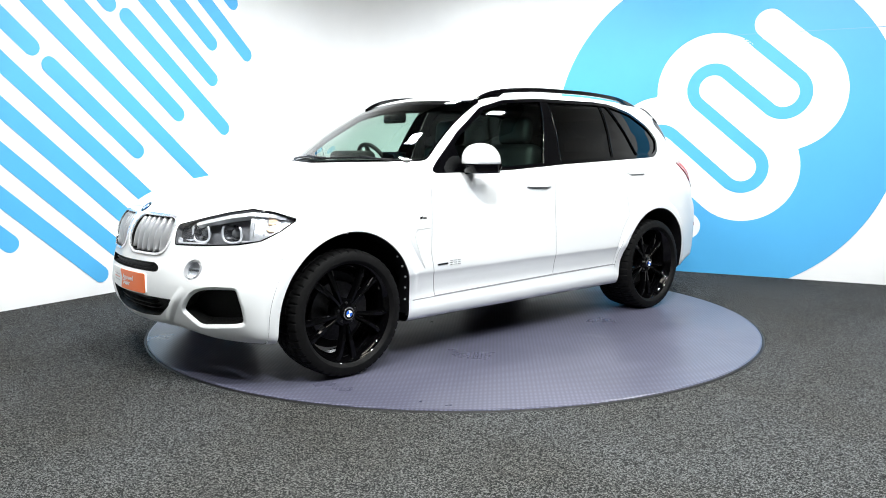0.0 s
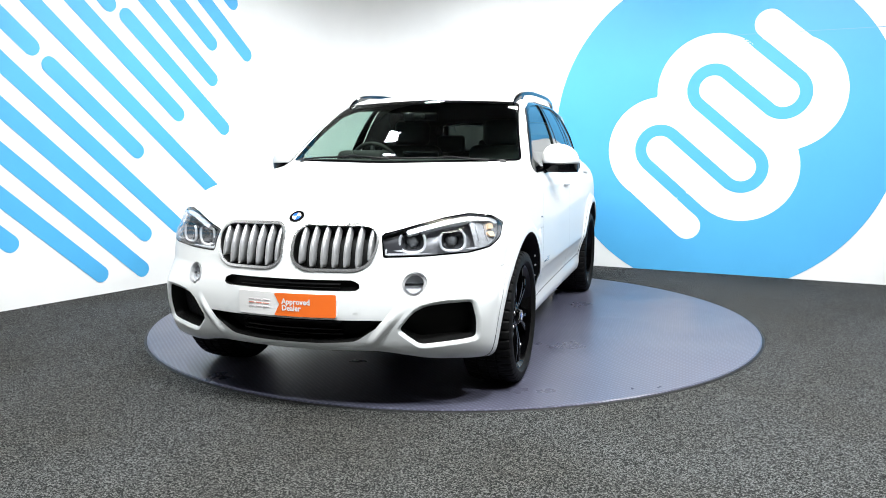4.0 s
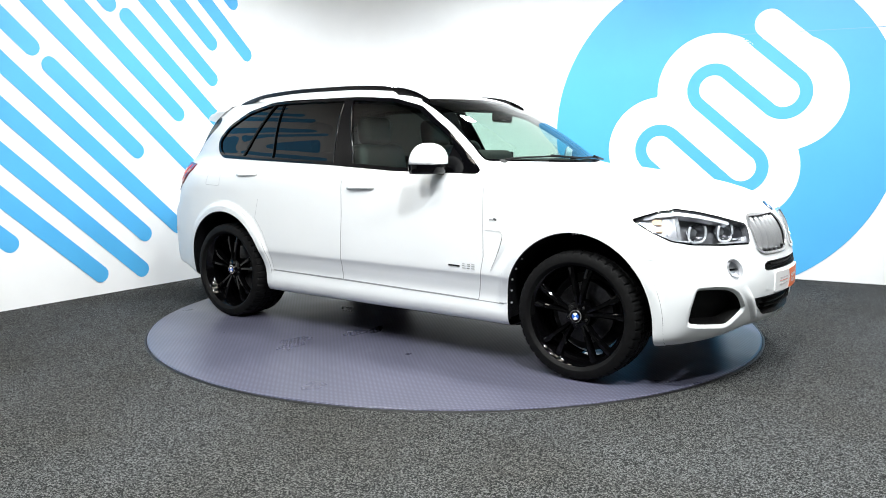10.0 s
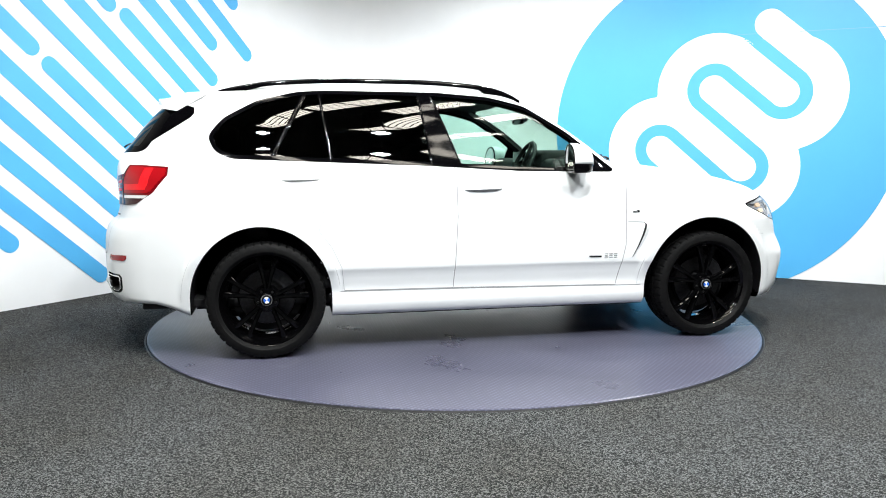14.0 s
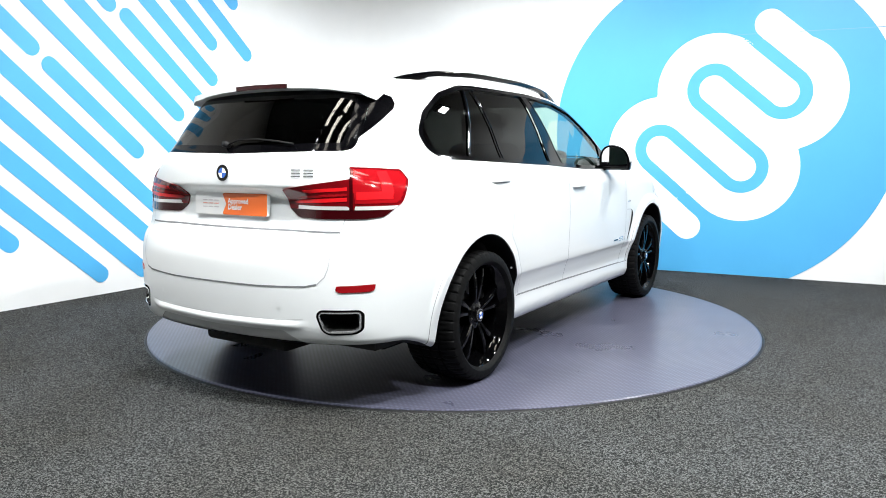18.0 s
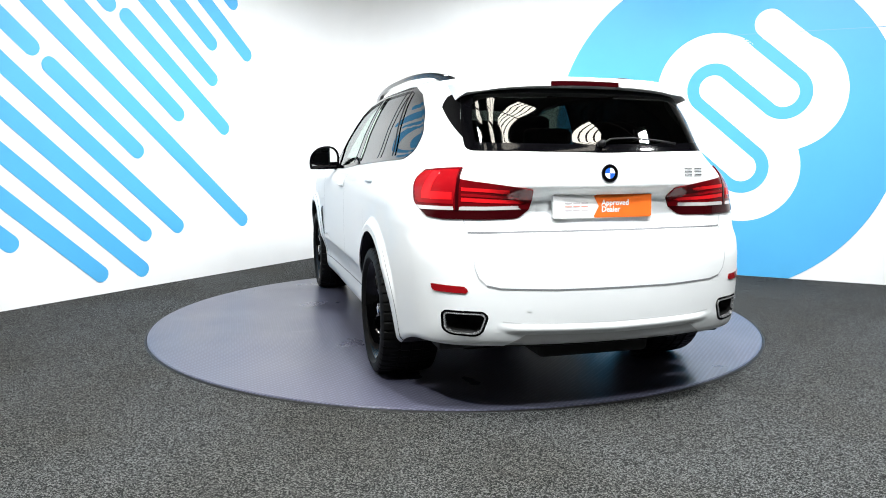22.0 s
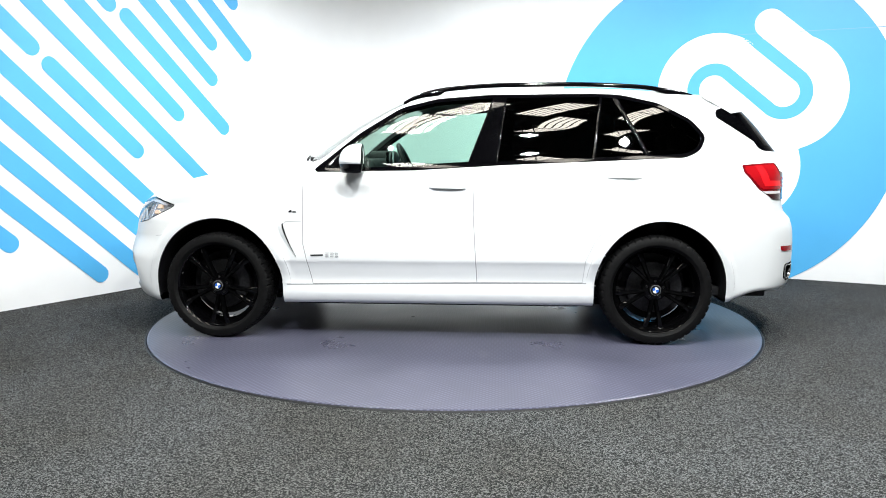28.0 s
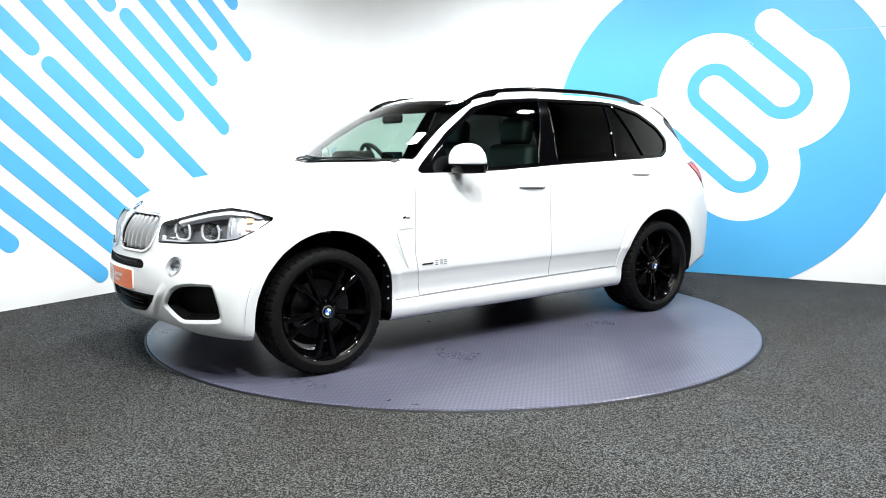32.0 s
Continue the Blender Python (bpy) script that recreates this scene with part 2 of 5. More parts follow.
def rounded(pts, r, n=4):
    """The polygon with its corners rounded."""
    out = []
    m = len(pts)
    for i in range(m):
        p, a, b = Vector(pts[i]), Vector(pts[i - 1]), Vector(pts[(i + 1) % m])
        da, db = a - p, b - p
        k = min(r, da.length * 0.45, db.length * 0.45)
        s, e = p + da.normalized() * k, p + db.normalized() * k
        for j in range(n + 1):
            t = j / n
            out.append(tuple((1 - t) ** 2 * s + 2 * t * (1 - t) * p + t * t * e))
    return out


def split(verts, tris, field):
    """Cut a triangle mesh along field = 0. Returns (verts, inside tris, outside tris)."""
    sgn = field < 0
    k = sgn[tris].sum(1)
    inn, out = [tris[k == 3]], [tris[k == 0]]
    mixed = tris[(k == 1) | (k == 2)]
    V, made, base = [], {}, len(verts)

    def cut(i, j):
        key = (i, j) if i < j else (j, i)
        if key not in made:
            t = field[i] / (field[i] - field[j])
            made[key] = base + len(V)
            V.append(verts[i] * (1 - t) + verts[j] * t)
        return made[key]
    ti, to = [], []
    for tri in mixed.tolist():
        s = [bool(sgn[a]) for a in tri]
        lone = s.index(True) if sum(s) == 1 else s.index(False)
        a, b, c = tri[lone], tri[(lone + 1) % 3], tri[(lone + 2) % 3]
        ab, ac = cut(a, b), cut(a, c)
        one, two = ([a, ab, ac]), ([ab, b, c], [ab, c, ac])
        if s[lone]:
            ti.append(one)
            to.extend(two)
        else:
            to.append(one)
            ti.extend(two)
    if ti:
        inn.append(np.array(ti))
        out.append(np.array(to))
    nv = np.vstack([verts, np.array(V)]) if V else verts
    return nv, np.vstack(inn), np.vstack(out)


def compact(verts, tris):
    used, inv = np.unique(tris, return_inverse=True)
    return verts[used], inv.reshape(tris.shape), used


def sheet(sdf, s0, s1, z0, z1, step):
    """The flat region sdf < 0 of a rectangle, as (points, triangles)."""
    ns, nz = int((s1 - s0) / step) + 1, int((z1 - z0) / step) + 1
    S, Z = np.meshgrid(np.linspace(s0, s1, ns), np.linspace(z0, z1, nz), indexing="ij")
    v = np.stack([S.ravel(), Z.ravel(), 0 * S.ravel()], 1)
    i = (np.arange(ns - 1)[:, None] * nz + np.arange(nz - 1)[None]).ravel()
    t = np.vstack([np.stack([i, i + nz, i + nz + 1], 1), np.stack([i, i + nz + 1, i + 1], 1)])
    v, t, _ = split(v, t, sdf(v[:, 0], v[:, 1]))
    v, t, _ = compact(v, t)
    return v[:, :2], t


def box_bm(x0, x1, y0, y1, z0, z1, bevel=0.0, seg=2, bm=None):
    bm = bm or bmesh.new()
    r = bmesh.ops.create_cube(bm, size=1)
    for v in r["verts"]:
        v.co = Vector((x0 + (v.co.x + 0.5) * (x1 - x0), y0 + (v.co.y + 0.5) * (y1 - y0), z0 + (v.co.z + 0.5) * (z1 - z0)))
    if bevel:
        es = list({e for v in r["verts"] for e in v.link_edges})
        bmesh.ops.bevel(bm, geom=es, offset=bevel, segments=seg, affect="EDGES", profile=0.5)
    return bm


# ---------------------------------------------------------------- studio
CORNER = Vector((-1.259, 4.133))
DIR_L, DIR_R = Vector((0.514, 0.858)).normalized(), Vector((0.895, -0.446)).normalized()
WALL_TOP, BEND = 5.2, 1.1
FLOOR_Z = -0.012


def wall_path():
    """Plan of the two walls with the coved corner between them."""
    a = CORNER - DIR_L * 13.0
    p0, p1 = CORNER - DIR_L * BEND, CORNER + DIR_R * BEND
    pts = [a]
    for j in range(0, 25):
        t = j / 24
        pts.append((1 - t) ** 2 * p0 + 2 * t * (1 - t) * CORNER + t * t * p1)
    pts.append(CORNER + DIR_R * 13.0)
    return pts


def build_studio():
    pts = wall_path()
    n = len(pts)
    outer = []
    for i, p in enumerate(pts):
        d = (pts[min(i + 1, n - 1)] - pts[max(i - 1, 0)]).normalized()
        outer.append(p + Vector((-d.y, d.x)) * 0.12)

    def strip(name, lo, hi, label):
        m = hi - lo
        V = []
        for q in (pts[lo:hi], outer[lo:hi]):
            for z in (FLOOR_Z - 0.05, WALL_TOP):
                V += [(p.x, p.y, z) for p in q]
        F = []
        for i in range(m - 1):
            F += [(i, m + i, m + i + 1, i + 1), (2 * m + i, 2 * m + i + 1, 3 * m + i + 1, 3 * m + i), (m + i, 3 * m + i, 3 * m + i + 1, m + i + 1)]
        ob = mesh_object(name, V, F, WALL_WHITE)
        return tagged(ob, label, "wall", kind="structure")
    strip("wall_west", 0, 2, "plain white painted studio wall with blue diagonal stripes")
    strip("wall_corner", 1, n - 1, "white coved corner joining two studio walls")
    strip("wall_east", n - 2, n, "white painted studio wall with a large blue disc")
    floor = mesh_object("floor", [(-14, -14, FLOOR_Z), (14, -14, FLOOR_Z), (14, 8, FLOOR_Z), (-14, 8, FLOOR_Z)], [(0, 1, 2, 3)], CARPET)
    tagged(floor, "dark grey flecked carpet floor round the turntable", "floor", kind="structure")
    ceil = mesh_object("ceiling", [(-14, -14, 5.2), (14, -14, 5.2), (14, 8, 5.2), (-14, 8, 5.2)], [(3, 2, 1, 0)], DARK_CEILING)
    tagged(ceil, "dark ceiling over the studio", "ceiling", kind="structure")
    for nm, x0, x1, y0, y1 in (("wall_south", -12, 12, -11.2, -11), ("wall_side_west", -9.2, -9, -11, -6), ("wall_side_east", 11, 11.2, -11, -2)):
        w = part(nm, box_bm(x0, x1, y0, y1, FLOOR_Z, 5.2), GREY_WALL, None)
        tagged(w, "plain grey wall closing the studio", "wall", kind="structure")


def wall_sticker(name, sdf, bounds, step, origin, along, mat, label, parent=None):
    v, t = sheet(sdf, *bounds, step)
    nrm = Vector((along.y, -along.x))
    o = np.array([origin.x, origin.y, 0]) + 0.004 * np.array([nrm.x, nrm.y, 0])
    P = o + v[:, :1] * np.array([along.x, along.y, 0]) + v[:, 1:] * np.array([0, 0, 1])
    ob = mesh_object(name, P, t, mat, parent, smooth=False)
    return ob if parent else tagged(ob, label, "wall graphic")


STRIPE_ANGLE = radians(-41.4)
# lower right end of each stripe on the west wall, its length, and its radius
STRIPES = [(-4.611, 0.540, 3.0), (-3.818, 0.182, 3.0), (-3.385, 0.173, 3.0), (-3.334, 0.510, 3.2), (-2.952, 0.555, 3.4), (-3.374, 1.296, 1.068), (-2.09, 0.555, 4.0),
           (-2.884, 1.657, 2.6), (-2.306, 1.537, 1.477), (-4.327, 2.138, 1.5), (-2.44, 2.032, 2.0), (-2.429, 2.391, 1.6), (-1.951, 2.330, 1.9), (-3.59, 2.600, 1.2), (-2.126, 2.844, 0.9)]


def build_graphics():
    for s, z, ln in STRIPES:
        s, z = s + 0.055, z - 0.010
        b = (s, z)
        a = (s - ln * math.cos(STRIPE_ANGLE), z - ln * math.sin(STRIPE_ANGLE))
        wall_sticker("wall_stripe", lambda x, y: capsule_sdf(x, y, a, b, 0.075), (a[0] - 0.1, b[0] + 0.1, b[1] - 0.1, min(a[1] + 0.1, 5.1)), 0.03,
                     CORNER, DIR_L, BLUE, "blue diagonal stripe with rounded ends on the white wall")["group"] = "wall stripes"

    ca, sa = math.cos(STRIPE_ANGLE), math.sin(STRIPE_ANGLE)
    turns = [(2.59, 4.752, 1), (2.05, 4.352, -1), (2.805, 3.952, 1), (2.06, 3.547, -1)]

    def disc(x, y):
        d = np.hypot(x - 4.4335, y - 1.499) - 1.700
        u, v = ca * x + sa * y, -sa * x + ca * y
        white = np.minimum(np.hypot(u - 2.05, v - 4.352) - 0.566, capsule_sdf(u, v, (2.5, 3.952), (2.805, 3.952), 0.552))
        white = np.minimum(white, np.hypot(u - 2.59, v - 4.752) - 0.574)
        white = np.minimum(white, np.hypot(u - 2.06, v - 3.547) - 0.552)
        white = np.minimum(white, capsule_sdf(u, v, (2.02, 5.156), (2.59, 5.156), 0.142))
        white = np.minimum(white, capsule_sdf(u, v, (2.06, 3.140), (2.829, 3.140), 0.140))
        line = np.full(np.shape(u), 9.0)
        arms = [((1.3, 4.954), (2.59, 4.954)), ((2.05, 4.552), (2.59, 4.552)), ((2.05, 4.152), (2.805, 4.152)), ((2.06, 3.750), (2.805, 3.750)), ((2.06, 3.342), (3.6, 3.342))]
        for a, b in arms:
            line = np.minimum(line, capsule_sdf(u, v, a, b, 0.0))
        for cu, cv, side in turns:
            r = np.abs(np.hypot(u - cu, v - cv) - 0.202)
            line = np.minimum(line, np.where((u - cu) * side > 0, r, 9.0))
        return d, white, line - 0.060

    def field(x, y):
        d, white, _ = disc(x, y)
        return np.maximum(d, -white)

    def loop(x, y):
        d, white, line = disc(x, y)
        return np.maximum(np.maximum(d, white), line)
    emblem = new("wall_disc")
    tagged(emblem, "large blue disc with a white looped emblem on the white wall", "wall graphic")
    for name, shape in (("blue_field", field), ("loop_line", loop)):
        wall_sticker(name, shape, (2.7, 6.2, FLOOR_Z + 0.002, 3.25), 0.02, CORNER, DIR_R, BLUE, "", emblem)


def build_seams():
    for s0, s1, z0, z1 in ((4.56, 4.80, 2.440, 2.437), (5.20, 6.05, 2.432, 2.420)):
        P = []
        for sv, zv in ((s0, z0), (s1, z1), (s1, z1 + 0.006), (s0, z0 + 0.006)):
            q = CORNER + DIR_R * sv + Vector((DIR_R.y, -DIR_R.x)) * 0.0065
            P.append((q.x, q.y, zv))
        ob = mesh_object("wall_joint", P, [(0, 1, 2, 3)], JOINT, smooth=False)
        tagged(ob, "fine horizontal board joint across the wall", "wall joint", kind="structure")


# ---------------------------------------------------------------- turntable
TABLE_R = 2.2411


def build_turntable():
    table = new("turntable")
    tagged(table, "round blue-grey steel turntable plate set in the carpet", "turntable")
    n = 160
    V, F = [(0, 0, 0)], []
    for r, z in ((TABLE_R - 0.01, 0.0), (TABLE_R, -0.004), (TABLE_R, FLOOR_Z - 0.002)):
        V += [(r * math.cos(2 * math.pi * i / n), r * math.sin(2 * math.pi * i / n), z) for i in range(n)]
    for i in range(n):
        j = (i + 1) % n
        F.append((0, 1 + i, 1 + j))
        for k in (0, 1):
            F.append((1 + k * n + i, 1 + (k + 1) * n + i, 1 + (k + 1) * n + j, 1 + k * n + j))
    mesh_object("plate", V, F, DISC_PAINT, table, smooth=False)
    V, F = [], []
    for r, z in ((TABLE_R + 0.001, FLOOR_Z), (TABLE_R + 0.002, -0.006), (TABLE_R + 0.012, -0.006), (TABLE_R + 0.017, FLOOR_Z)):
        V += [(r * math.cos(2 * math.pi * i / n), r * math.sin(2 * math.pi * i / n), z) for i in range(n)]
    for i in range(n):
        j = (i + 1) % n
        for k in range(3):
            F.append((k * n + i, (k + 1) * n + i, (k + 1) * n + j, k * n + j))
    mesh_object("rim", V, F, BLACK_PLASTIC, table, "thin black edge strip")
    return table


def build_fixtures():
    """Square flood lamps on drop rods, and slatted rooflights in the dark ceiling."""
    for px, py, pz, _ in FLOODS:
        lamp = new("flood_lamp")
        lamp.matrix_basis = pose(px, py, pz, 0, 0, 45)
        tagged(lamp, "square black LED flood lamp hung from the ceiling", "lamp", "flood lamps")
        part("housing", box_bm(-0.15, 0.15, -0.15, 0.15, 0, 0.07, 0.012), BLACK_PLASTIC, lamp)
        part("diffuser", box_bm(-0.095, 0.095, -0.095, 0.095, -0.006, -0.001), LED_GLOW, lamp, "glowing white diffuser")
        for d in (-0.12, 0.12):
            part("drop_rod", box_bm(d - 0.006, d + 0.006, -0.006, 0.006, 0.07, 5.2 - pz), BLACK_PLASTIC, lamp)
    along, across = Vector((0.514, 0.858)), Vector((0.858, -0.514))
    for cx, cy in ((-1.75, -2.3), (-0.15, -2.45), (0.95, -2.55), (2.45, -2.9), (-1.0, -3.75), (0.85, -4.0), (-2.9, -3.6), (2.3, -4.9)):
        sky = new("rooflight")
        tagged(sky, "long rooflight of pale sheets between dark bars", "rooflight", "rooflights")
        for k in range(5):
            for h in (-1, 1):
                c = Vector((cx, cy)) + across * 0.095 * (k - 2) + along * 0.36 * h
                q = [c + across * 0.034 * a + along * 0.335 * b for a, b in ((-1, -1), (1, -1), (1, 1), (-1, 1))]
                mesh_object("rooflight_sheet", [(p.x, p.y, 5.19) for p in q] + [(p.x, p.y, 5.196) for p in q], [(3, 2, 1, 0), (0, 1, 5, 4), (1, 2, 6, 5), (2, 3, 7, 6), (3, 0, 4, 7)], SKYLIGHT_GLOW, sky, smooth=False)


# ---------------------------------------------------------------- car shell
OFF = (-1.3825, -0.0873, 0.0)      # rear axle centre, seen from the turntable's axis
WB = 2.933
ARCHES = ((2.923, 0.436, 0.460), (-0.025, 0.424, 0.452))      # wheel openings: centre, half length, height over the axle

Y_LOW = smooth_table([(-1.1, 0.72), (-0.95, 0.80), (-0.7, 0.89), (-0.4, 0.952), (0.0, 0.964), (0.6, 0.957), (1.2, 0.955), (2.0, 0.955), (2.5, 0.962), (3.0, 0.965), (3.3, 0.945), (3.55, 0.88), (3.75, 0.80), (3.9, 0.70)])
Y_HIGH = smooth_table([(-1.1, 0.66), (-0.8, 0.75), (-0.6, 0.82), (-0.33, 0.88), (0.3, 0.94), (1.2, 0.957), (2.4, 0.955), (3.0, 0.955), (3.9, 0.72)])
DY = smooth_table([(0.18, -0.13), (0.25, -0.05), (0.32, -0.03), (0.40, -0.034), (0.48, -0.020), (0.515, -0.010), (0.54, -0.001), (0.58, 0.002), (0.75, 0.004), (0.95, 0.0), (1.04, -0.006), (1.09, -0.026), (1.15, -0.07), (1.20, -0.095), (1.40, -0.168), (1.60, -0.268), (1.68, -0.34), (1.80, -0.50)])
DY_ENDS = smooth_table([(0.18, -0.12), (0.25, -0.042), (0.32, -0.020), (0.40, -0.012), (0.50, -0.005), (0.60, 0.001), (0.75, 0.004), (0.95, 0.0), (1.04, -0.006), (1.09, -0.026), (1.15, -0.07), (1.20, -0.095), (1.40, -0.168), (1.60, -0.268), (1.68, -0.34), (1.80, -0.50)])
Z_TOP = smooth_table([(-1.3, 1.42), (-0.65, 1.61), (-0.4, 1.648), (0.0, 1.688), (0.5, 1.708), (1.0, 1.705), (1.4, 1.69), (1.62, 1.665), (1.72, 1.635), (2.05, 1.475), (2.27, 1.335), (2.44, 1.222), (2.52, 1.197), (2.75, 1.172), (3.0, 1.138), (3.29, 1.09), (3.45, 1.05), (3.6, 0.998), (3.72, 0.94), (3.85, 0.85), (4.1, 0.5)])
X_FRONT = smooth_table([(0.18, 3.62), (0.24, 3.70), (0.30, 3.762), (0.38, 3.798), (0.50, 3.822), (0.62, 3.82), (0.70, 3.805), (0.80, 3.785), (0.88, 3.755), (0.94, 3.72), (1.0, 3.66), (1.2, 3.4)])
X_REAR = smooth_table([(0.18, -0.88), (0.28, -0.97), (0.36, -1.03), (0.45, -1.055), (0.60, -1.06), (0.72, -1.055), (0.80, -1.035), (0.87, -0.985), (0.95, -0.97), (1.10, -0.965), (1.19, -0.955), (1.25, -0.925), (1.30, -0.885), (1.42, -0.79), (1.54, -0.685), (1.60, -0.64), (1.8, -0.5)])


def smax(a, b, k):
    h = np.maximum(k - np.abs(a - b), 0) / k
    return np.maximum(a, b) + h * h * k * 0.25


def ease(t):
    t = np.clip(t, 0, 1)
    return t * t * (3 - 2 * t)


def low_edge(x, ay):
    """Height of the body's lower edge along the car."""
    return 0.235 + 0.03 * np.clip((x - 3.3) / 0.4, 0, 1) + 0.11 * ease((-0.28 - x) / 0.42) + 0.04 * ease((x - 3.35) / 0.3) * (1 - ease((ay - 0.40) / 0.3))


def body_field(x, y, z):
    ay = np.abs(y)
    w = np.clip((z - 0.98) / 0.3, 0, 1)
    w = w * w * (3 - 2 * w)
    lift = 0.05 * np.clip((1.6 - x) / 2.0, 0, 1)
    zz = z - lift * np.clip((z - 0.6) / 0.4, 0, 1) * np.clip((1.7 - z) / 0.3, 0, 1)
    ends = np.maximum(ease((x - 2.95) / 0.4), ease((-0.08 - x) / 0.4))
    ys = Y_LOW(x) * (1 - w) + Y_HIGH(x) * w + DY(zz) * (1 - ends) + DY_ENDS(zz) * ends
    ys = ys - 0.035 * ease((z - 0.90) / 0.15) * np.clip((-0.35 - x) / 0.35, 0, 1) - 0.045 * ease((z - 0.80) / 0.12) * ease((x - 2.95) / 0.35)
    for (xc, ra, rb), bump in zip(ARCHES, (0.024, 0.026)):
        r = np.hypot((x - xc) / ra, (np.maximum(z, 0.365) - 0.365) / rb) * 0.43
        t = np.clip((0.508 - r) / 0.045, 0, 1)
        ys = ys + bump * t * t * (3 - 2 * t) * np.clip((z - 0.33) / 0.33, 0, 1)
    low_k = np.clip((0.70 - z) / 0.16, 0, 1)
    low_k = low_k * low_k * (3 - 2 * low_k)
    ys = ys + 0.042 * low_k * np.clip((x - 3.3) / 0.25, 0, 1)
    side = ay - ys
    xs = x + 0.26 * ay * ay * np.clip((x - 0.6) / 0.8, 0, 1)
    top = (z - (Z_TOP(xs) - 0.016 * (ay / 0.6) ** 2)) * 0.85
    front = (x - (X_FRONT(z) - (0.415 - 0.07 * low_k) * ay * ay)) * 0.85
    niche = 0.070 * ease((1.10 - z) / 0.075) * ease((z - 0.81) / 0.14) * (1 - ease((ay - 0.36) / 0.26))
    rear = ((X_REAR(z) + niche + 0.16 * ay * ay + 0.20 * ay ** 4) - x) * 0.85
    low = low_edge(x, ay)
    f = smax(side, top, 0.055)
    f = smax(f, front, 0.09)
    f = smax(f, rear, 0.10)
    return smax(f, low - z, 0.04)


def shell_grid(nx=210, ny=84, nz=96):
    lo, hi = np.array([-1.35, -1.12, 0.08]), np.array([4.15, 1.12, 1.95])
    clo, chi = np.array([-0.45, -0.45, 0.50]), np.array([3.1, 0.45, 0.80])
    g = [np.linspace(lo[k], hi[k], n + 1) for k, n in enumerate((nx, ny, nz))]
    index, P, T = {}, [], []

    def vid(i, j, k):
        key = (i, j, k)
        if key not in index:
            index[key] = len(P)
            P.append((g[0][i], g[1][j], g[2][k]))
        return index[key]
    def quad(a, b, c, d):
        T.append((a, b, c))
        T.append((a, c, d))
    for i in range(nx):
        for j in range(ny):
            quad(vid(i, j, nz), vid(i + 1, j, nz), vid(i + 1, j + 1, nz), vid(i, j + 1, nz))
            quad(vid(i, j, 0), vid(i, j + 1, 0), vid(i + 1, j + 1, 0), vid(i + 1, j, 0))
        for k in range(nz):
            quad(vid(i, 0, k), vid(i + 1, 0, k), vid(i + 1, 0, k + 1), vid(i, 0, k + 1))
            quad(vid(i, ny, k), vid(i, ny, k + 1), vid(i + 1, ny, k + 1), vid(i + 1, ny, k))
    for j in range(ny):
        for k in range(nz):
            quad(vid(0, j, k), vid(0, j, k + 1), vid(0, j + 1, k + 1), vid(0, j + 1, k))
            quad(vid(nx, j, k), vid(nx, j + 1, k), vid(nx, j + 1, k + 1), vid(nx, j, k + 1))
    P, T = np.array(P), np.array(T)
    Q = np.clip(P, clo, chi)
    a, b = np.zeros(len(P)), np.ones(len(P))
    for _ in range(17):
        m = 0.5 * (a + b)
        X = Q + m[:, None] * (P - Q)
        neg = body_field(*X.T) < 0
        a, b = np.where(neg, m, a), np.where(neg, b, m)
    return Q + (0.5 * (a + b))[:, None] * (P - Q), T


def body_normal(V):
    e, n = 0.004, np.empty_like(V)
    for k in range(3):
        d = np.zeros(3)
        d[k] = e
        n[:, k] = body_field(*(V + d).T) - body_field(*(V - d).T)
    return n / np.linalg.norm(n, axis=1)[:, None]


# outlines on the car's side (x, z), front and rear (y, z), and round the corners (degrees, z)
DLO = rounded([(2.27, 1.135), (1.96, 1.385), (1.69, 1.553), (1.45, 1.612), (1.10, 1.638), (0.39, 1.643), (0.22, 1.633), (-0.03, 1.575), (-0.232, 1.466), (-0.325, 1.358), (-0.285, 1.270), (-0.19, 1.226), (0.42, 1.203), (1.0, 1.180), (1.6, 1.145)], 0.035)
WINDSCREEN = rounded([(0.805, 1.205), (0.66, 1.595), (0.625, 1.614), (0.0, 1.634), (-0.625, 1.614), (-0.66, 1.595), (-0.805, 1.205), (0, 1.19)], 0.03)
REAR_GLASS = rounded([(0.64, 1.262), (0.635, 1.40), (0.60, 1.548), (0.565, 1.58), (0.0, 1.59), (-0.565, 1.58), (-0.60, 1.548), (-0.635, 1.40), (-0.64, 1.262), (0.0, 1.25)], 0.03)
FIN = [(47, 1.262), (54, 1.285), (69, 1.40), (84, 1.515), (92, 1.55), (92, 1.75), (20, 1.75), (20, 1.262)]
HEAD = rounded([(25.5, 0.765), (25.2, 0.872), (30, 0.892), (36, 0.918), (43, 0.945), (50, 0.962), (56, 0.95), (63, 0.905), (58, 0.845), (53, 0.80), (47, 0.78), (36, 0.768)], 0.03, 3)
TAIL = rounded([(30.5, 1.083), (53, 1.13), (53.5, 1.183), (60, 1.18), (72, 1.17), (73, 1.125), (68.5, 1.02), (62, 0.955), (57, 0.945), (37, 0.943), (33, 0.985)], 0.03, 4)
KIDNEY = rounded([(0.032, 0.75), (0.032, 0.87), (0.065, 0.91), (0.38, 0.905), (0.422, 0.87), (0.419, 0.805), (0.395, 0.742), (0.345, 0.714), (0.09, 0.714)], 0.07)
UPPER_INTAKE = rounded([(-0.375, 0.635), (-0.33, 0.663), (0.33, 0.663), (0.375, 0.635), (0.345, 0.612), (-0.345, 0.612)], 0.012)
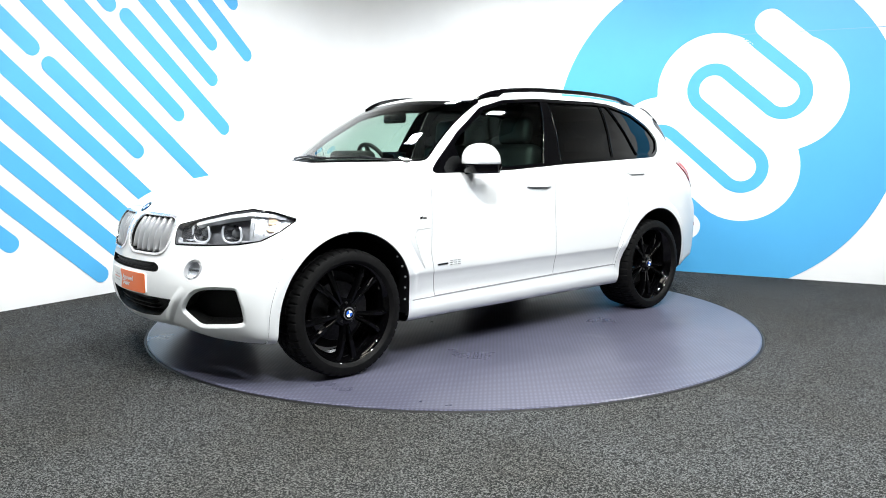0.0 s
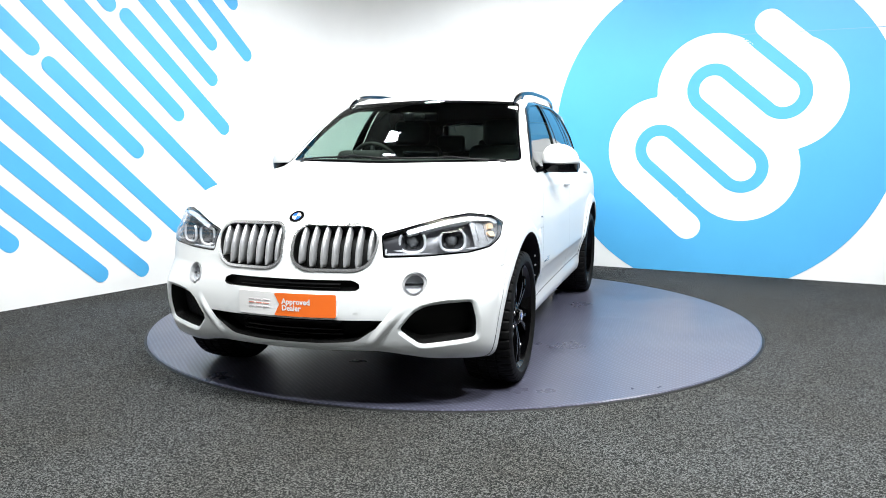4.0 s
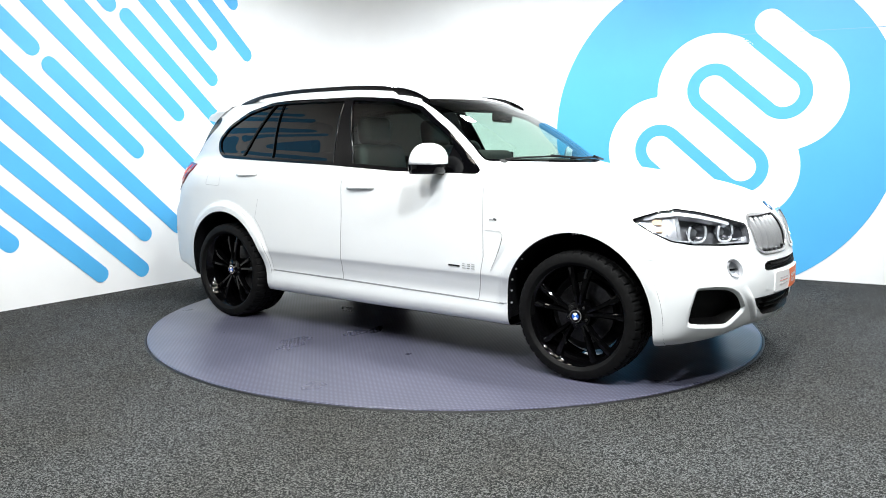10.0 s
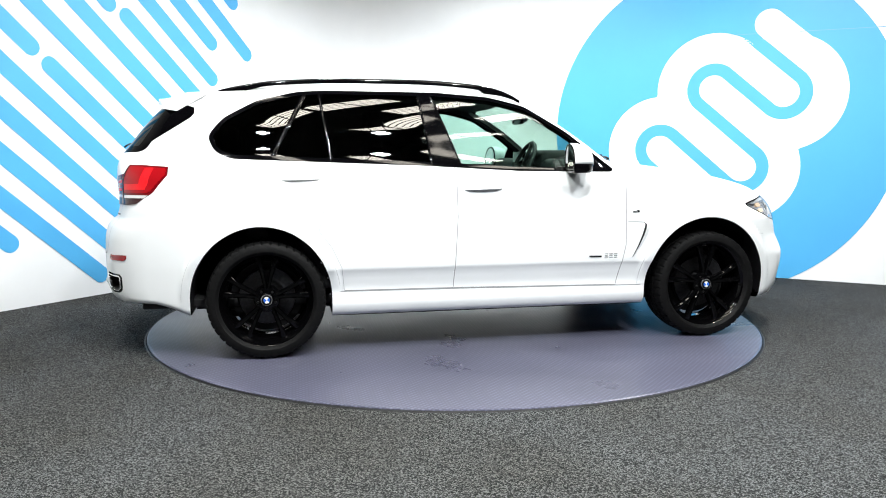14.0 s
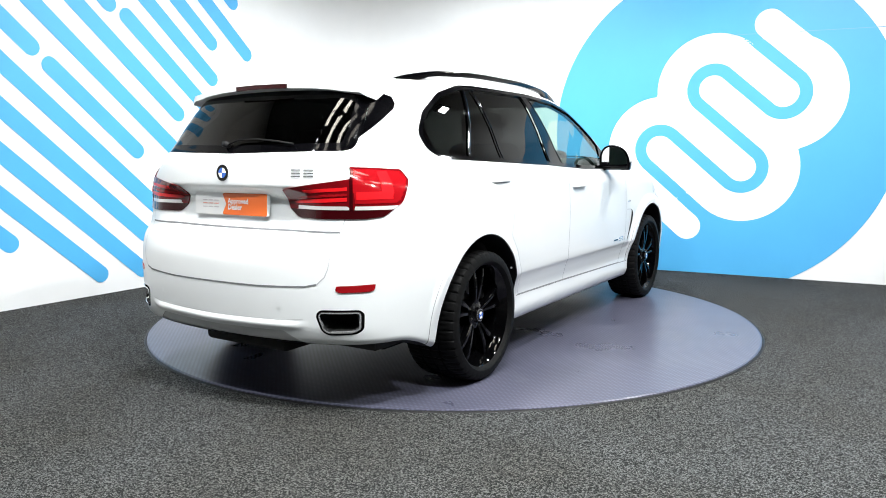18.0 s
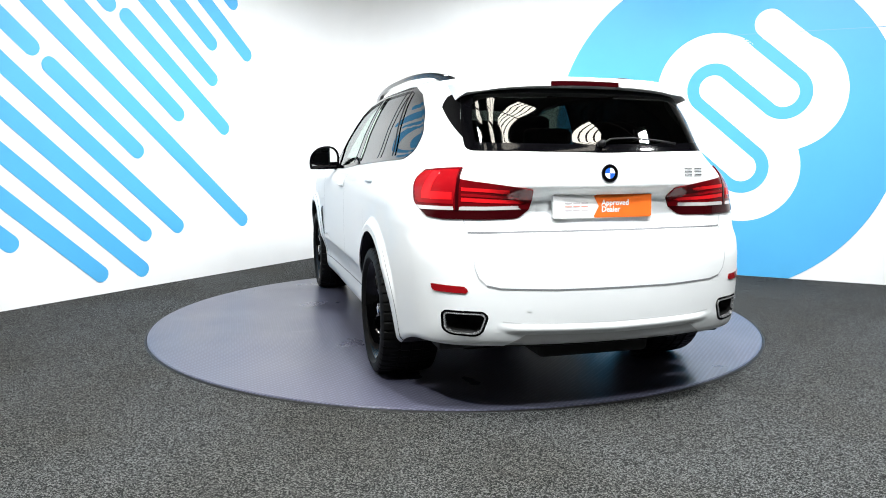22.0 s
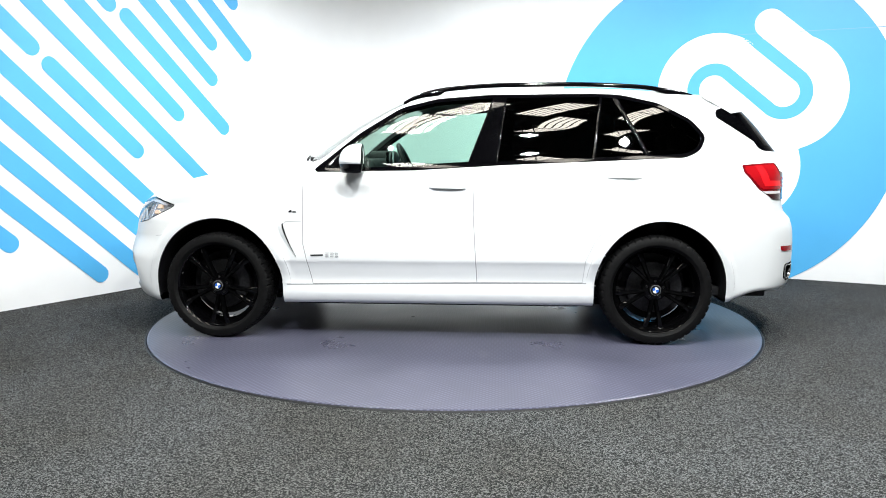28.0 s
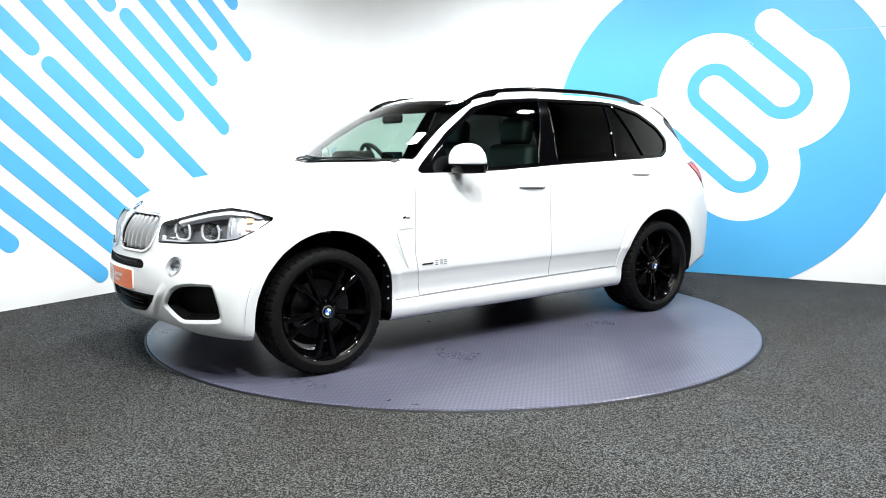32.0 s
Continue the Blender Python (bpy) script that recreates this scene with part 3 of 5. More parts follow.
LOWER_INTAKE = rounded([(-0.49, 0.474), (0.49, 0.474), (0.33, 0.365), (0.15, 0.352), (-0.15, 0.352), (-0.33, 0.365)], 0.03)
SIDE_INTAKE = rounded([(0.515, 0.420), (0.59, 0.520), (0.65, 0.553), (0.74, 0.566), (0.868, 0.572), (0.893, 0.46), (0.887, 0.362), (0.80, 0.345), (0.615, 0.325)], 0.03)
EXHAUST = rounded([(0.60, 0.50), (0.62, 0.525), (0.785, 0.527), (0.80, 0.51), (0.795, 0.43), (0.765, 0.408), (0.655, 0.402), (0.625, 0.42)], 0.02)
REFLECTOR = [(0.688, 0.608), (0.698, 0.640), (0.835, 0.646), (0.832, 0.612)]
FRONT_DOOR = [(2.325, 1.16), (2.335, 0.65), (2.28, 0.378), (1.17, 0.396), (1.195, 0.85), (1.186, 1.20), (1.6, 1.18)]
REAR_DOOR = [(1.186, 1.20), (1.195, 0.85), (1.17, 0.396), (0.475, 0.402), (0.46, 0.55), (0.40, 0.68), (0.325, 0.78), (0.36, 0.92), (0.39, 1.22)]
HATCH = rounded([(-0.68, 1.26), (0.68, 1.26), (0.69, 1.10), (0.672, 0.882), (-0.672, 0.882), (-0.69, 1.10)], 0.02)
LOWER_GATE = rounded([(-0.672, 0.882), (0.672, 0.882), (0.66, 0.70), (0.60, 0.635), (0.3, 0.624), (-0.3, 0.624), (-0.60, 0.635), (-0.66, 0.70)], 0.05)
HOOD = [(2.52, 0.0), (2.34, 0.70), (2.55, 0.775), (3.1, 0.745), (3.42, 0.655), (3.62, 0.47), (3.715, 0.0)]
HOOD = HOOD + [(x, -y) for x, y in HOOD[-2:0:-1]]


def surf(kind, a, b, s=1):
    """Points of the car's skin: 'side' takes (x, z), 'front' and 'rear' (y, z), 'top' (x, y)."""
    a, b = np.asarray(a, float), np.asarray(b, float)
    lo, hi = {"side": (0.3, 1.25), "front": (2.95, 4.2), "rear": (-0.2, -1.35), "top": (0.7, 1.95)}[kind]
    lo, hi = np.full(a.shape, lo), np.full(a.shape, hi)

    def at(m):
        return {"side": (a, s * m, b), "front": (m, a, b), "rear": (m, a, b), "top": (a, b, m)}[kind]
    for _ in range(19):
        m = 0.5 * (lo + hi)
        neg = body_field(*at(m)) < 0
        lo, hi = np.where(neg, m, lo), np.where(neg, hi, m)
    return np.stack(at(0.5 * (lo + hi)), 1)


def dense(pts, step=0.015, closed=False):
    out = []
    q = list(pts) + ([pts[0]] if closed else [])
    for p, r in zip(q[:-1], q[1:]):
        n = max(1, int(math.dist(p, r) / step))
        out += [(p[0] + (r[0] - p[0]) * i / n, p[1] + (r[1] - p[1]) * i / n) for i in range(n)]
    return np.array(out + [q[-1]])


def ribbon(name, kind, pts, width, mat, parent, s=1, lift=0.0015, label="", closed=False, crown=0.0, taper=9.0):
    """A narrow strip laid along a line on the car's skin, arched across its width by crown."""
    p = dense(pts, closed=closed)
    d = np.gradient(p, axis=0)
    d /= np.linalg.norm(d, axis=1)[:, None] + 1e-9
    nrm = np.stack([-d[:, 1], d[:, 0]], 1) * width / 2
    A, B = surf(kind, *(p - nrm).T, s), surf(kind, *(p + nrm).T, s)
    A, B = A + lift * body_normal(A), B + lift * body_normal(B)
    n = len(p)
    if crown:
        nn = body_normal(0.5 * (A + B))
        along = np.clip(np.minimum(np.arange(n), np.arange(n)[::-1])[:, None] * taper, 0, 1)
        rows = [A + (B - A) * f + crown * along * (1 - (2 * f - 1) ** 2) ** 2 * nn for f in (0.0, 0.15, 0.3, 0.5, 0.7, 0.85, 1.0)]
        return mesh_object(name, np.vstack(rows), [(k * n + i, k * n + i + 1, (k + 1) * n + i + 1, (k + 1) * n + i) for k in range(6) for i in range(n - 1)], mat, parent, label, shift=OFF)
    return mesh_object(name, np.vstack([A, B]), [(i, i + 1, n + i + 1, n + i) for i in range(n - 1)], mat, parent, label, shift=OFF)


def lathe(profile, steps, mod=None):
    """Revolve (radius, y) pairs about the y axis."""
    V, F, n = [], [], len(profile)
    for i in range(steps):
        a = 2 * math.pi * i / steps
        for k, (r, y) in enumerate(profile):
            rr = r - (mod(i, k) if mod else 0)
            V.append((rr * math.cos(a), y, rr * math.sin(a)))
    for i in range(steps):
        j = (i + 1) % steps
        for k in range(n - 1):
            F.append((i * n + k, i * n + k + 1, j * n + k + 1, j * n + k))
    return V, F


def tube(pts, r, n=8):
    """A round tube along a line of points."""
    V, F = [], []
    for i, p in enumerate(pts):
        d = (Vector(pts[min(i + 1, len(pts) - 1)]) - Vector(pts[max(i - 1, 0)])).normalized()
        u = d.cross(Vector((0, 0, 1)) if abs(d.z) < 0.9 else Vector((0, 1, 0))).normalized()
        w = d.cross(u)
        if i and u.dot(last) < 0:
            u, w = -u, -w
        last = u
        V += [tuple(Vector(p) + r * (math.cos(2 * math.pi * k / n) * u + math.sin(2 * math.pi * k / n) * w)) for k in range(n)]
    for i in range(len(pts) - 1):
        F += [(i * n + k, i * n + (k + 1) % n, (i + 1) * n + (k + 1) % n, (i + 1) * n + k) for k in range(n)]
    return V, F


def disc_patch(name, centre, normal, up, r, mat, parent, depth=0.004, n=28, label="", a0=0.0, a1=360.0):
    """A low round disc or a sector of one, facing along normal."""
    w = Vector(normal).normalized()
    u = Vector(up).cross(w).normalized()
    v = w.cross(u)
    c = Vector(centre)
    full = a1 - a0 >= 359.9
    m = max(3, int(n * (a1 - a0) / 360))
    ring = [(math.cos(radians(a0 + (a1 - a0) * i / m)), math.sin(radians(a0 + (a1 - a0) * i / m))) for i in range(m + (0 if full else 1))]
    P = [c + w * depth] + [c + r * (x * u + y * v) + w * depth for x, y in ring] + [c + r * (x * u + y * v) for x, y in ring]
    k = len(ring)
    F = []
    for i in range(k if full else k - 1):
        j = (i + 1) % k
        F += [(0, 1 + i, 1 + j), (1 + i, 1 + k + i, 1 + k + j, 1 + j)]
    return mesh_object(name, [tuple(p) for p in P], F, mat, parent, label, smooth=False)


def roundel(centre, normal, up, r, parent, label="round blue and white emblem"):
    """A round badge: bright edge, black ring, and four blue and white quarters."""
    base = disc_patch("emblem", centre, normal, up, r, CHROME, parent, 0.006, label=label)
    w = Vector(normal).normalized()
    c = Vector(centre)
    disc_patch("emblem_ring", c + w * 0.0055, normal, up, r * 0.92, BLACK_GLOSS, base, 0.002)
    for q in range(4):
        disc_patch("emblem_quarter", c + w * 0.007, normal, up, r * 0.58, EMBLEM_BLUE if q % 2 else EMBLEM_WHITE, base, 0.002, a0=90 * q, a1=90 * q + 90)
    return base


def at_car(p):
    return (p[0] + OFF[0], p[1] + OFF[1], p[2] + OFF[2])


def text_mesh(body, size, bold=0.0):
    """Built-in lettering as (verts, faces), flat in x and y."""
    cu = bpy.data.curves.new("lettering", "FONT")
    cu.body, cu.size, cu.resolution_u, cu.offset = body, size, 2, bold
    ob = bpy.data.objects.new("lettering", cu)
    scene.collection.objects.link(ob)
    me = ob.to_mesh()
    V = [tuple(v.co) for v in me.vertices]
    F = [tuple(p.vertices) for p in me.polygons]
    ob.to_mesh_clear()
    bpy.data.objects.remove(ob)
    bpy.data.curves.remove(cu)
    return V, F


def number_plate(parent, c, right, up, label, bend):
    """White and orange dealer's plate; c is the centre, right runs along its reading direction."""
    r, u = Vector(right).normalized(), Vector(up).normalized()
    w = r.cross(u)
    c = Vector(at_car(c))

    def slab(name, pts, mat, par, d0, d1):
        xs, ys = [p[0] for p in pts], [p[1] for p in pts]
        v, t = sheet(lambda x, y: poly_sdf(x, y, pts), min(xs) - 0.004, max(xs) + 0.004, min(ys) - 0.004, max(ys) + 0.004, min(0.011, (max(ys) - min(ys)) / 3))
        P = [tuple(c + r * x + u * y + w * (d - bend * x * x)) for d in (d1, d0) for x, y in v]
        n = len(v)
        e = np.sort(np.vstack([t[:, [0, 1]], t[:, [1, 2]], t[:, [2, 0]]]), axis=1)
        q, cnt = np.unique(e, axis=0, return_counts=True)
        F = t.tolist() + [(int(i), int(j), int(j) + n, int(i) + n) for i, j in q[cnt == 1]]
        return mesh_object(name, P, F, mat, par, smooth=False)
    board = slab("number_plate", rounded([(-0.26, -0.056), (0.26, -0.056), (0.26, 0.056), (-0.26, 0.056)], 0.006, 2), PLATE_WHITE, parent, -0.02, 0.0)
    board["label"] = label
    slab("orange_panel", [(-0.055, -0.055), (0.258, -0.055), (0.258, 0.055), (-0.055, 0.055), (-0.025, 0.0)], ORANGE, board, 0.0, 0.002)
    for k, line in enumerate(("Approved", "Dealer")):
        V, F = text_mesh(line, 0.038, 0.0011)
        P = [tuple(c + r * (x * 0.95 - 0.012) + u * (0.003 - 0.031 * k + y) + w * (0.0034 - bend * (x * 0.95 - 0.012) ** 2)) for x, y, _ in V]
        mesh_object("lettering", P, F, PLATE_WHITE, board, "white lettering", smooth=False)
    # three-part mark kept as plain strokes
    for k in range(3):
        x0 = -0.20 + 0.042 * k
        for y in (-0.018, 0.0, 0.016):
            slab("mark_stroke", [(x0, y - 0.0025), (x0 + 0.034, y - 0.0025), (x0 + 0.034, y + 0.0025), (x0, y + 0.0025)], MARK_RED if y == 0.0 else MARK_GREY, board, 0.0, 0.0018)
    return board


def build_wheel(car, xw, s):
    """Wheel with tyre, ten-spoke rim, brake and cap; local axis y points outwards."""
    me = WHEEL_MESH["front" if xw > 1 else "rear"]
    wheel = new("wheel", me["rim"])
    wheel.parent = car
    wheel.matrix_basis = Matrix.Translation(at_car((xw, s * (0.838 if xw > 1 else 0.820), 0.361))) @ Matrix.Rotation(0 if s > 0 else math.pi, 4, "Z") @ Matrix.Rotation(radians(17 if s > 0 else 52), 4, "Y")
    for nm in ("tyre", "brake_disc", "brake_caliper", "brake_shield", "hub"):
        o = new(nm, me[nm])
        o.parent = wheel
    for k in range(5):
        for d in (-1, 1):
            o = new("spoke", me["spoke" + ("a" if d < 0 else "b")])
            o.parent = wheel
            o.matrix_basis = Matrix.Rotation(2 * math.pi * k / 5, 4, "Y")
        o = new("wheel_bolt", me["bolt"])
        o.parent = wheel
        o.matrix_basis = Matrix.Rotation(2 * math.pi * (k + 0.5) / 5, 4, "Y") @ Matrix.Translation((0.056, 0.088, 0))
    roundel((0, 0.112, 0), (0, 1, 0), (0, 0, 1), 0.034, wheel)
    return wheel


WHEEL_MESH = {}


def wheel_meshes(end, wide):
    WHEEL_MESH[end] = {}

    def keep(key, V, F, mat, angle=35):
        if key in ('tyre', 'rim'):
            V = [(v[0], v[1] * wide, v[2]) for v in V]
        m = bpy.data.meshes.new(key)
        m.from_pydata([tuple(v) for v in V], [], F)
        m.materials.append(mat)
        m.polygons.foreach_set("use_smooth", [True] * len(m.polygons))
        m.set_sharp_from_angle(angle=radians(angle))
        WHEEL_MESH[end][key] = m
    prof = [(0.274, -0.105), (0.286, -0.125), (0.308, -0.137), (0.334, -0.134), (0.350, -0.127)]
    rad = lambda y: 0.3635 - 0.009 * (abs(y) / 0.124) ** 3
    pts = []
    for y in (-0.118, -0.092, -0.061):
        pts.append((rad(y), y))
    for g in (-0.052, 0.0, 0.052):
        pts += [(rad(g), g - 0.0065), (rad(g) - 0.008, g - 0.005), (rad(g) - 0.008, g + 0.005), (rad(g), g + 0.0065)]
    for y in (0.061, 0.092, 0.118):
        pts.append((rad(y), y))
    prof = prof + pts + [(0.350, 0.127), (0.334, 0.134), (0.314, 0.137), (0.302, 0.1365), (0.288, 0.127), (0.276, 0.108)]
    shoulder = {i for i, (r, y) in enumerate(prof) if abs(y) > 0.066 and r > 0.345}
    middle = {i for i, (r, y) in enumerate(prof) if 0.006 < abs(y) < 0.064 and r > 0.35}
    V, F = lathe(prof, 264, lambda i, k: 0.008 if (k in shoulder and i % 6 == 0) else 0.006 if (k in middle and i % 6 == 3) else 0.0)
    keep("tyre", V, F, RUBBER, 30)
    V, F = lathe([(0.253, -0.11), (0.274, -0.118), (0.282, -0.112), (0.27, -0.10), (0.242, -0.06), (0.242, 0.04), (0.258, 0.085), (0.269, 0.098), (0.277, 0.114), (0.287, 0.121), (0.290, 0.110), (0.276, 0.104)], 96)
    keep("rim", V, F, RIM_BLACK)
    V, F = lathe([(0.0, 0.108), (0.036, 0.108), (0.040, 0.102), (0.044, 0.095), (0.075, 0.088), (0.080, 0.078), (0.080, 0.02), (0.0, 0.02)], 40)
    keep("hub", V, F, RIM_BLACK)
    V, F = lathe([(0.08, -0.005), (0.17, -0.005), (0.172, -0.012), (0.172, -0.034), (0.17, -0.04), (0.08, -0.04)], 64)
    keep("brake_disc", V, F, STEEL)
    V, F = lathe([(0.0, -0.056), (0.205, -0.056), (0.222, -0.050), (0.223, -0.060), (0.205, -0.064), (0.0, -0.064)], 48)
    keep("brake_shield", V, F, BLACK_PLASTIC)
    V, F = lathe([(0.0, 0.008), (0.006, 0.008), (0.009, 0.003), (0.009, -0.02)], 12)
    keep("bolt", V, F, STEEL)
    # caliper: a block bent round the disc
    V, F = [], []
    for i in range(13):
        a = radians(150 + 60 * i / 12)
        for r, y in ((0.115, 0.015), (0.188, 0.015), (0.195, 0.005), (0.195, -0.05), (0.115, -0.05)):
            V.append((r * math.cos(a), y, r * math.sin(a)))
    for i in range(12):
        for k in range(5):
            F.append((i * 5 + k, i * 5 + (k + 1) % 5, (i + 1) * 5 + (k + 1) % 5, (i + 1) * 5 + k))
    F += [(4, 3, 2, 1, 0), (60, 61, 62, 63, 64)]
    keep("brake_caliper", V, F, DARK_METAL)
    for d, key in ((-1, "spokea"), (1, "spokeb")):
        V, F = [], []
        n = 14
        for i in range(n):
            t = i / (n - 1)
            r = 0.055 + (0.275 - 0.055) * t
            ang = radians(d * (7.5 + 4.5 * t))
            half = 0.0115 + 0.010 * t * t
            face = 0.090 + 0.018 * math.sin(t * 2.4) - 0.004 * t
            cx, cz = r * math.cos(ang), r * math.sin(ang)
            tx, tz = -math.sin(ang), math.cos(ang)
            deep = 0.045 - 0.012 * t
            for off, y in ((-half, face - deep), (-half * 0.95, face - 0.006), (-half * 0.55, face), (half * 0.55, face), (half * 0.95, face - 0.006), (half, face - deep)):
                V.append((cx + tx * off, y, cz + tz * off))
        for i in range(n - 1):
            for k in range(6):
                F.append((i * 6 + k, i * 6 + (k + 1) % 6, (i + 1) * 6 + (k + 1) % 6, (i + 1) * 6 + k))
        keep(key, V, F, RIM_BLACK, 40)


def build_car():
    car = new("car")
    tagged(car, "white five-door SUV with gloss black alloy wheels on the turntable", "car")
    state = {}
    state["V"], rest = shell_grid()

    def cut(tris, field):
        old = len(state["V"])
        used = np.unique(tris)
        level = np.ones(old)
        level[used] = field(state["V"][used])
        state["V"], inn, out = split(state["V"], tris, level)
        fresh = state["V"][old:]
        if len(fresh):
            for _ in range(2):
                fresh = fresh - (body_field(*fresh.T) * 1.0)[:, None] * body_normal(fresh)
            state["V"][old:] = fresh
        return inn, out

    def piece(tris, name, mat, label="", offset=0.0, parent=car):
        v, t, _ = compact(state["V"], tris)
        nrm = body_normal(v)
        return mesh_object(name, v + offset * nrm, t, mat, parent, label, nrm, shift=OFF)

    def bowl(tris, name, mat, depth, label="", parent=car, lip=0.0):
        """A patch moved in (or out) along the skin's normal, with walls from its edge; depth < 0 goes in."""
        v, t, _ = compact(state["V"], tris)
        nrm = body_normal(v)
        e = np.sort(np.vstack([t[:, [0, 1]], t[:, [1, 2]], t[:, [2, 0]]]), axis=1)
        u, cnt = np.unique(e, axis=0, return_counts=True)
        rim = u[cnt == 1]
        n = len(v)
        F = t.tolist() + [(int(a), int(b), int(b) + n, int(a) + n) for a, b in rim]
        ob = mesh_object(name, np.vstack([v + depth * nrm, v + lip * nrm]), F, mat, parent, label, smooth=True, shift=OFF)
        ob.data.set_sharp_from_angle(angle=radians(40))
        return ob

    # wheel openings
    for xc, ra, rb in ARCHES:
        _, rest = cut(rest, lambda v: np.maximum(np.maximum(np.hypot((v[:, 0] - xc) / ra, np.maximum(v[:, 2] - 0.365, 0) / rb) - 1, 0.55 - np.abs(v[:, 1])), v[:, 2] - 1.0) * 0.4)
        for level in (0.470, 0.482, 0.492, 0.501):
            a, b = cut(rest, lambda v: np.maximum(np.maximum(np.hypot((v[:, 0] - xc) / ra, np.maximum(v[:, 2] - 0.365, 0) / rb) * 0.43 - level, 0.6 - np.abs(v[:, 1])), v[:, 2] - 0.98))
            rest = np.vstack([a, b])
    # underside
    under, rest = cut(rest, lambda v: np.maximum(v[:, 2] - 0.009 - low_edge(v[:, 0], np.abs(v[:, 1])), np.abs(v[:, 1]) - 0.9))
    piece(under, "underbody", BLACK_PLASTIC, "black plastic underbody tray")
    # glazing of the sides
    lines = {"b_front": ((1.234, 1.176), (1.064, 1.624)), "b_rear": ((1.046, 1.175), (0.982, 1.634)), "c": ((0.412, 1.205), (0.350, 1.63)), "d": ((0.035, 1.23), (0.245, 1.629))}

    def past(v, key, shift=0.0):
        (xa, za), (xb, zb) = lines[key]
        return v[:, 0] - (xa + (xb - xa) * (v[:, 2] - za) / (zb - za)) + shift
    for s in (1, -1):
        on = lambda v: np.maximum(0.5 - s * v[:, 1], 1.05 - v[:, 2])
        band, rest = cut(rest, lambda v: np.maximum(poly_sdf(v[:, 0], v[:, 2], DLO) - 0.006, on(v)))
        dlo, trim = cut(band, lambda v: poly_sdf(v[:, 0], v[:, 2], DLO) + 0.018)
        bowl(trim, "window_trim", BLACK_GLOSS, 0.004, "gloss black window surround", car, -0.034)
        sail, dlo = cut(dlo, lambda v: 1.985 - v[:, 0] + 0.25 * (v[:, 2] - 1.14))
        piece(sail, "mirror_sail", BLACK_GLOSS, offset=0.002)
        fg, dlo = cut(dlo, lambda v: -past(v, "b_front"))
        piece(fg, "front_door_glass", GLASS_FRONT, "pale green tinted door glass", -0.006)
        bp, dlo = cut(dlo, lambda v: -past(v, "b_rear"))
        bp1, bp2 = cut(bp, lambda v: -(past(v, "b_front") * 0.55 + past(v, "b_rear") * 0.45))
        piece(bp1, "door_pillar", BLACK_GLOSS, "gloss black door pillar", 0.002)
        piece(bp2, "door_pillar", BLACK_GLOSS, "gloss black door pillar", 0.002)
        rg, dlo = cut(dlo, lambda v: -past(v, "c"))
        piece(rg, "rear_door_glass", GLASS_DARK, "dark privacy glass", -0.006)
        fx, qg = cut(dlo, lambda v: -past(v, "d"))
        piece(fx, "fixed_glass", GLASS_DARK, "dark privacy glass", -0.006)
        piece(qg, "quarter_glass", GLASS_DARK, "dark privacy glass", -0.006)
        ribbon("glass_divider", "side", [lines["c"][0], lines["c"][1]], 0.018, BLACK_GLOSS, car, s, crown=0.004)
        for key in ("b_front", "b_rear"):
            ribbon("pillar_seal", "side", [lines[key][0], lines[key][1]], 0.012, BLACK_GLOSS, car, s, 0.002, crown=0.003)
        ribbon("glass_divider", "side", [(lines["d"][0][0] + 0.02, lines["d"][0][1]), (lines["d"][1][0] + 0.02, lines["d"][1][1])], 0.026, BLACK_GLOSS, car, s, crown=0.005)
    ws, rest = cut(rest, lambda v: np.maximum(poly_sdf(v[:, 1], v[:, 2], WINDSCREEN), 1.2 - v[:, 0]))
    frit, clear = cut(ws, lambda v: -(poly_sdf(v[:, 1], v[:, 2], WINDSCREEN) + 0.013))
    piece(frit, "windscreen_border", BLACK_GLOSS, "black printed windscreen border", 0.0)
    piece(clear, "windscreen", GLASS_SCREEN, "lightly tinted windscreen", 0.0)
    rw, rest = cut(rest, lambda v: np.maximum(poly_sdf(v[:, 1], v[:, 2], REAR_GLASS), v[:, 0] + 0.4))
    frit, clear = cut(rw, lambda v: -(poly_sdf(v[:, 1], v[:, 2], REAR_GLASS) + 0.04))
    piece(frit, "rear_window_border", FIN_BLACK, "black printed rear window border", 0.0)
    piece(clear, "rear_window", GLASS_REAR, "dark privacy rear window", 0.0)
    for s in (1, -1):
        fin_poly = [(a * 0.0149, b) for a, b in FIN]
        fin, rest = cut(rest, lambda v: np.maximum(np.maximum(poly_sdf(np.degrees(np.arctan2(s * v[:, 1], -0.3 - v[:, 0])) * 0.0149, v[:, 2], fin_poly), 0.45 - s * v[:, 1]), np.maximum(v[:, 0] + 0.41, (v[:, 2] - 1.535 + 0.30 * (v[:, 0] + 0.405)) * 0.9)))
        piece(fin, "spoiler_fin", FIN_BLACK, "gloss black fin beside the rear window", 0.001)

    for s in (1, -1):
        # headlight
        ang = lambda v: np.degrees(np.arctan2(s * v[:, 1], v[:, 0] - 2.75)) * 0.0175
        hp = [(a * 0.0175, b) for a, b in HEAD]
        hl, rest = cut(rest, lambda v: np.maximum(poly_sdf(ang(v), v[:, 2], hp), 3.0 - v[:, 0]))
        edge, inner = cut(hl, lambda v: -(poly_sdf(ang(v), v[:, 2], hp) + 0.006))
        lamp = bowl(hl, "headlight", LAMP_DARK, -0.078, "clear headlight with twin round projectors")
        piece(edge, "headlight_seal", BLACK_GLOSS, "", 0.001, lamp)
        piece(inner, "lens", LENS_CLEAR, "clear lens", 0.002, lamp)
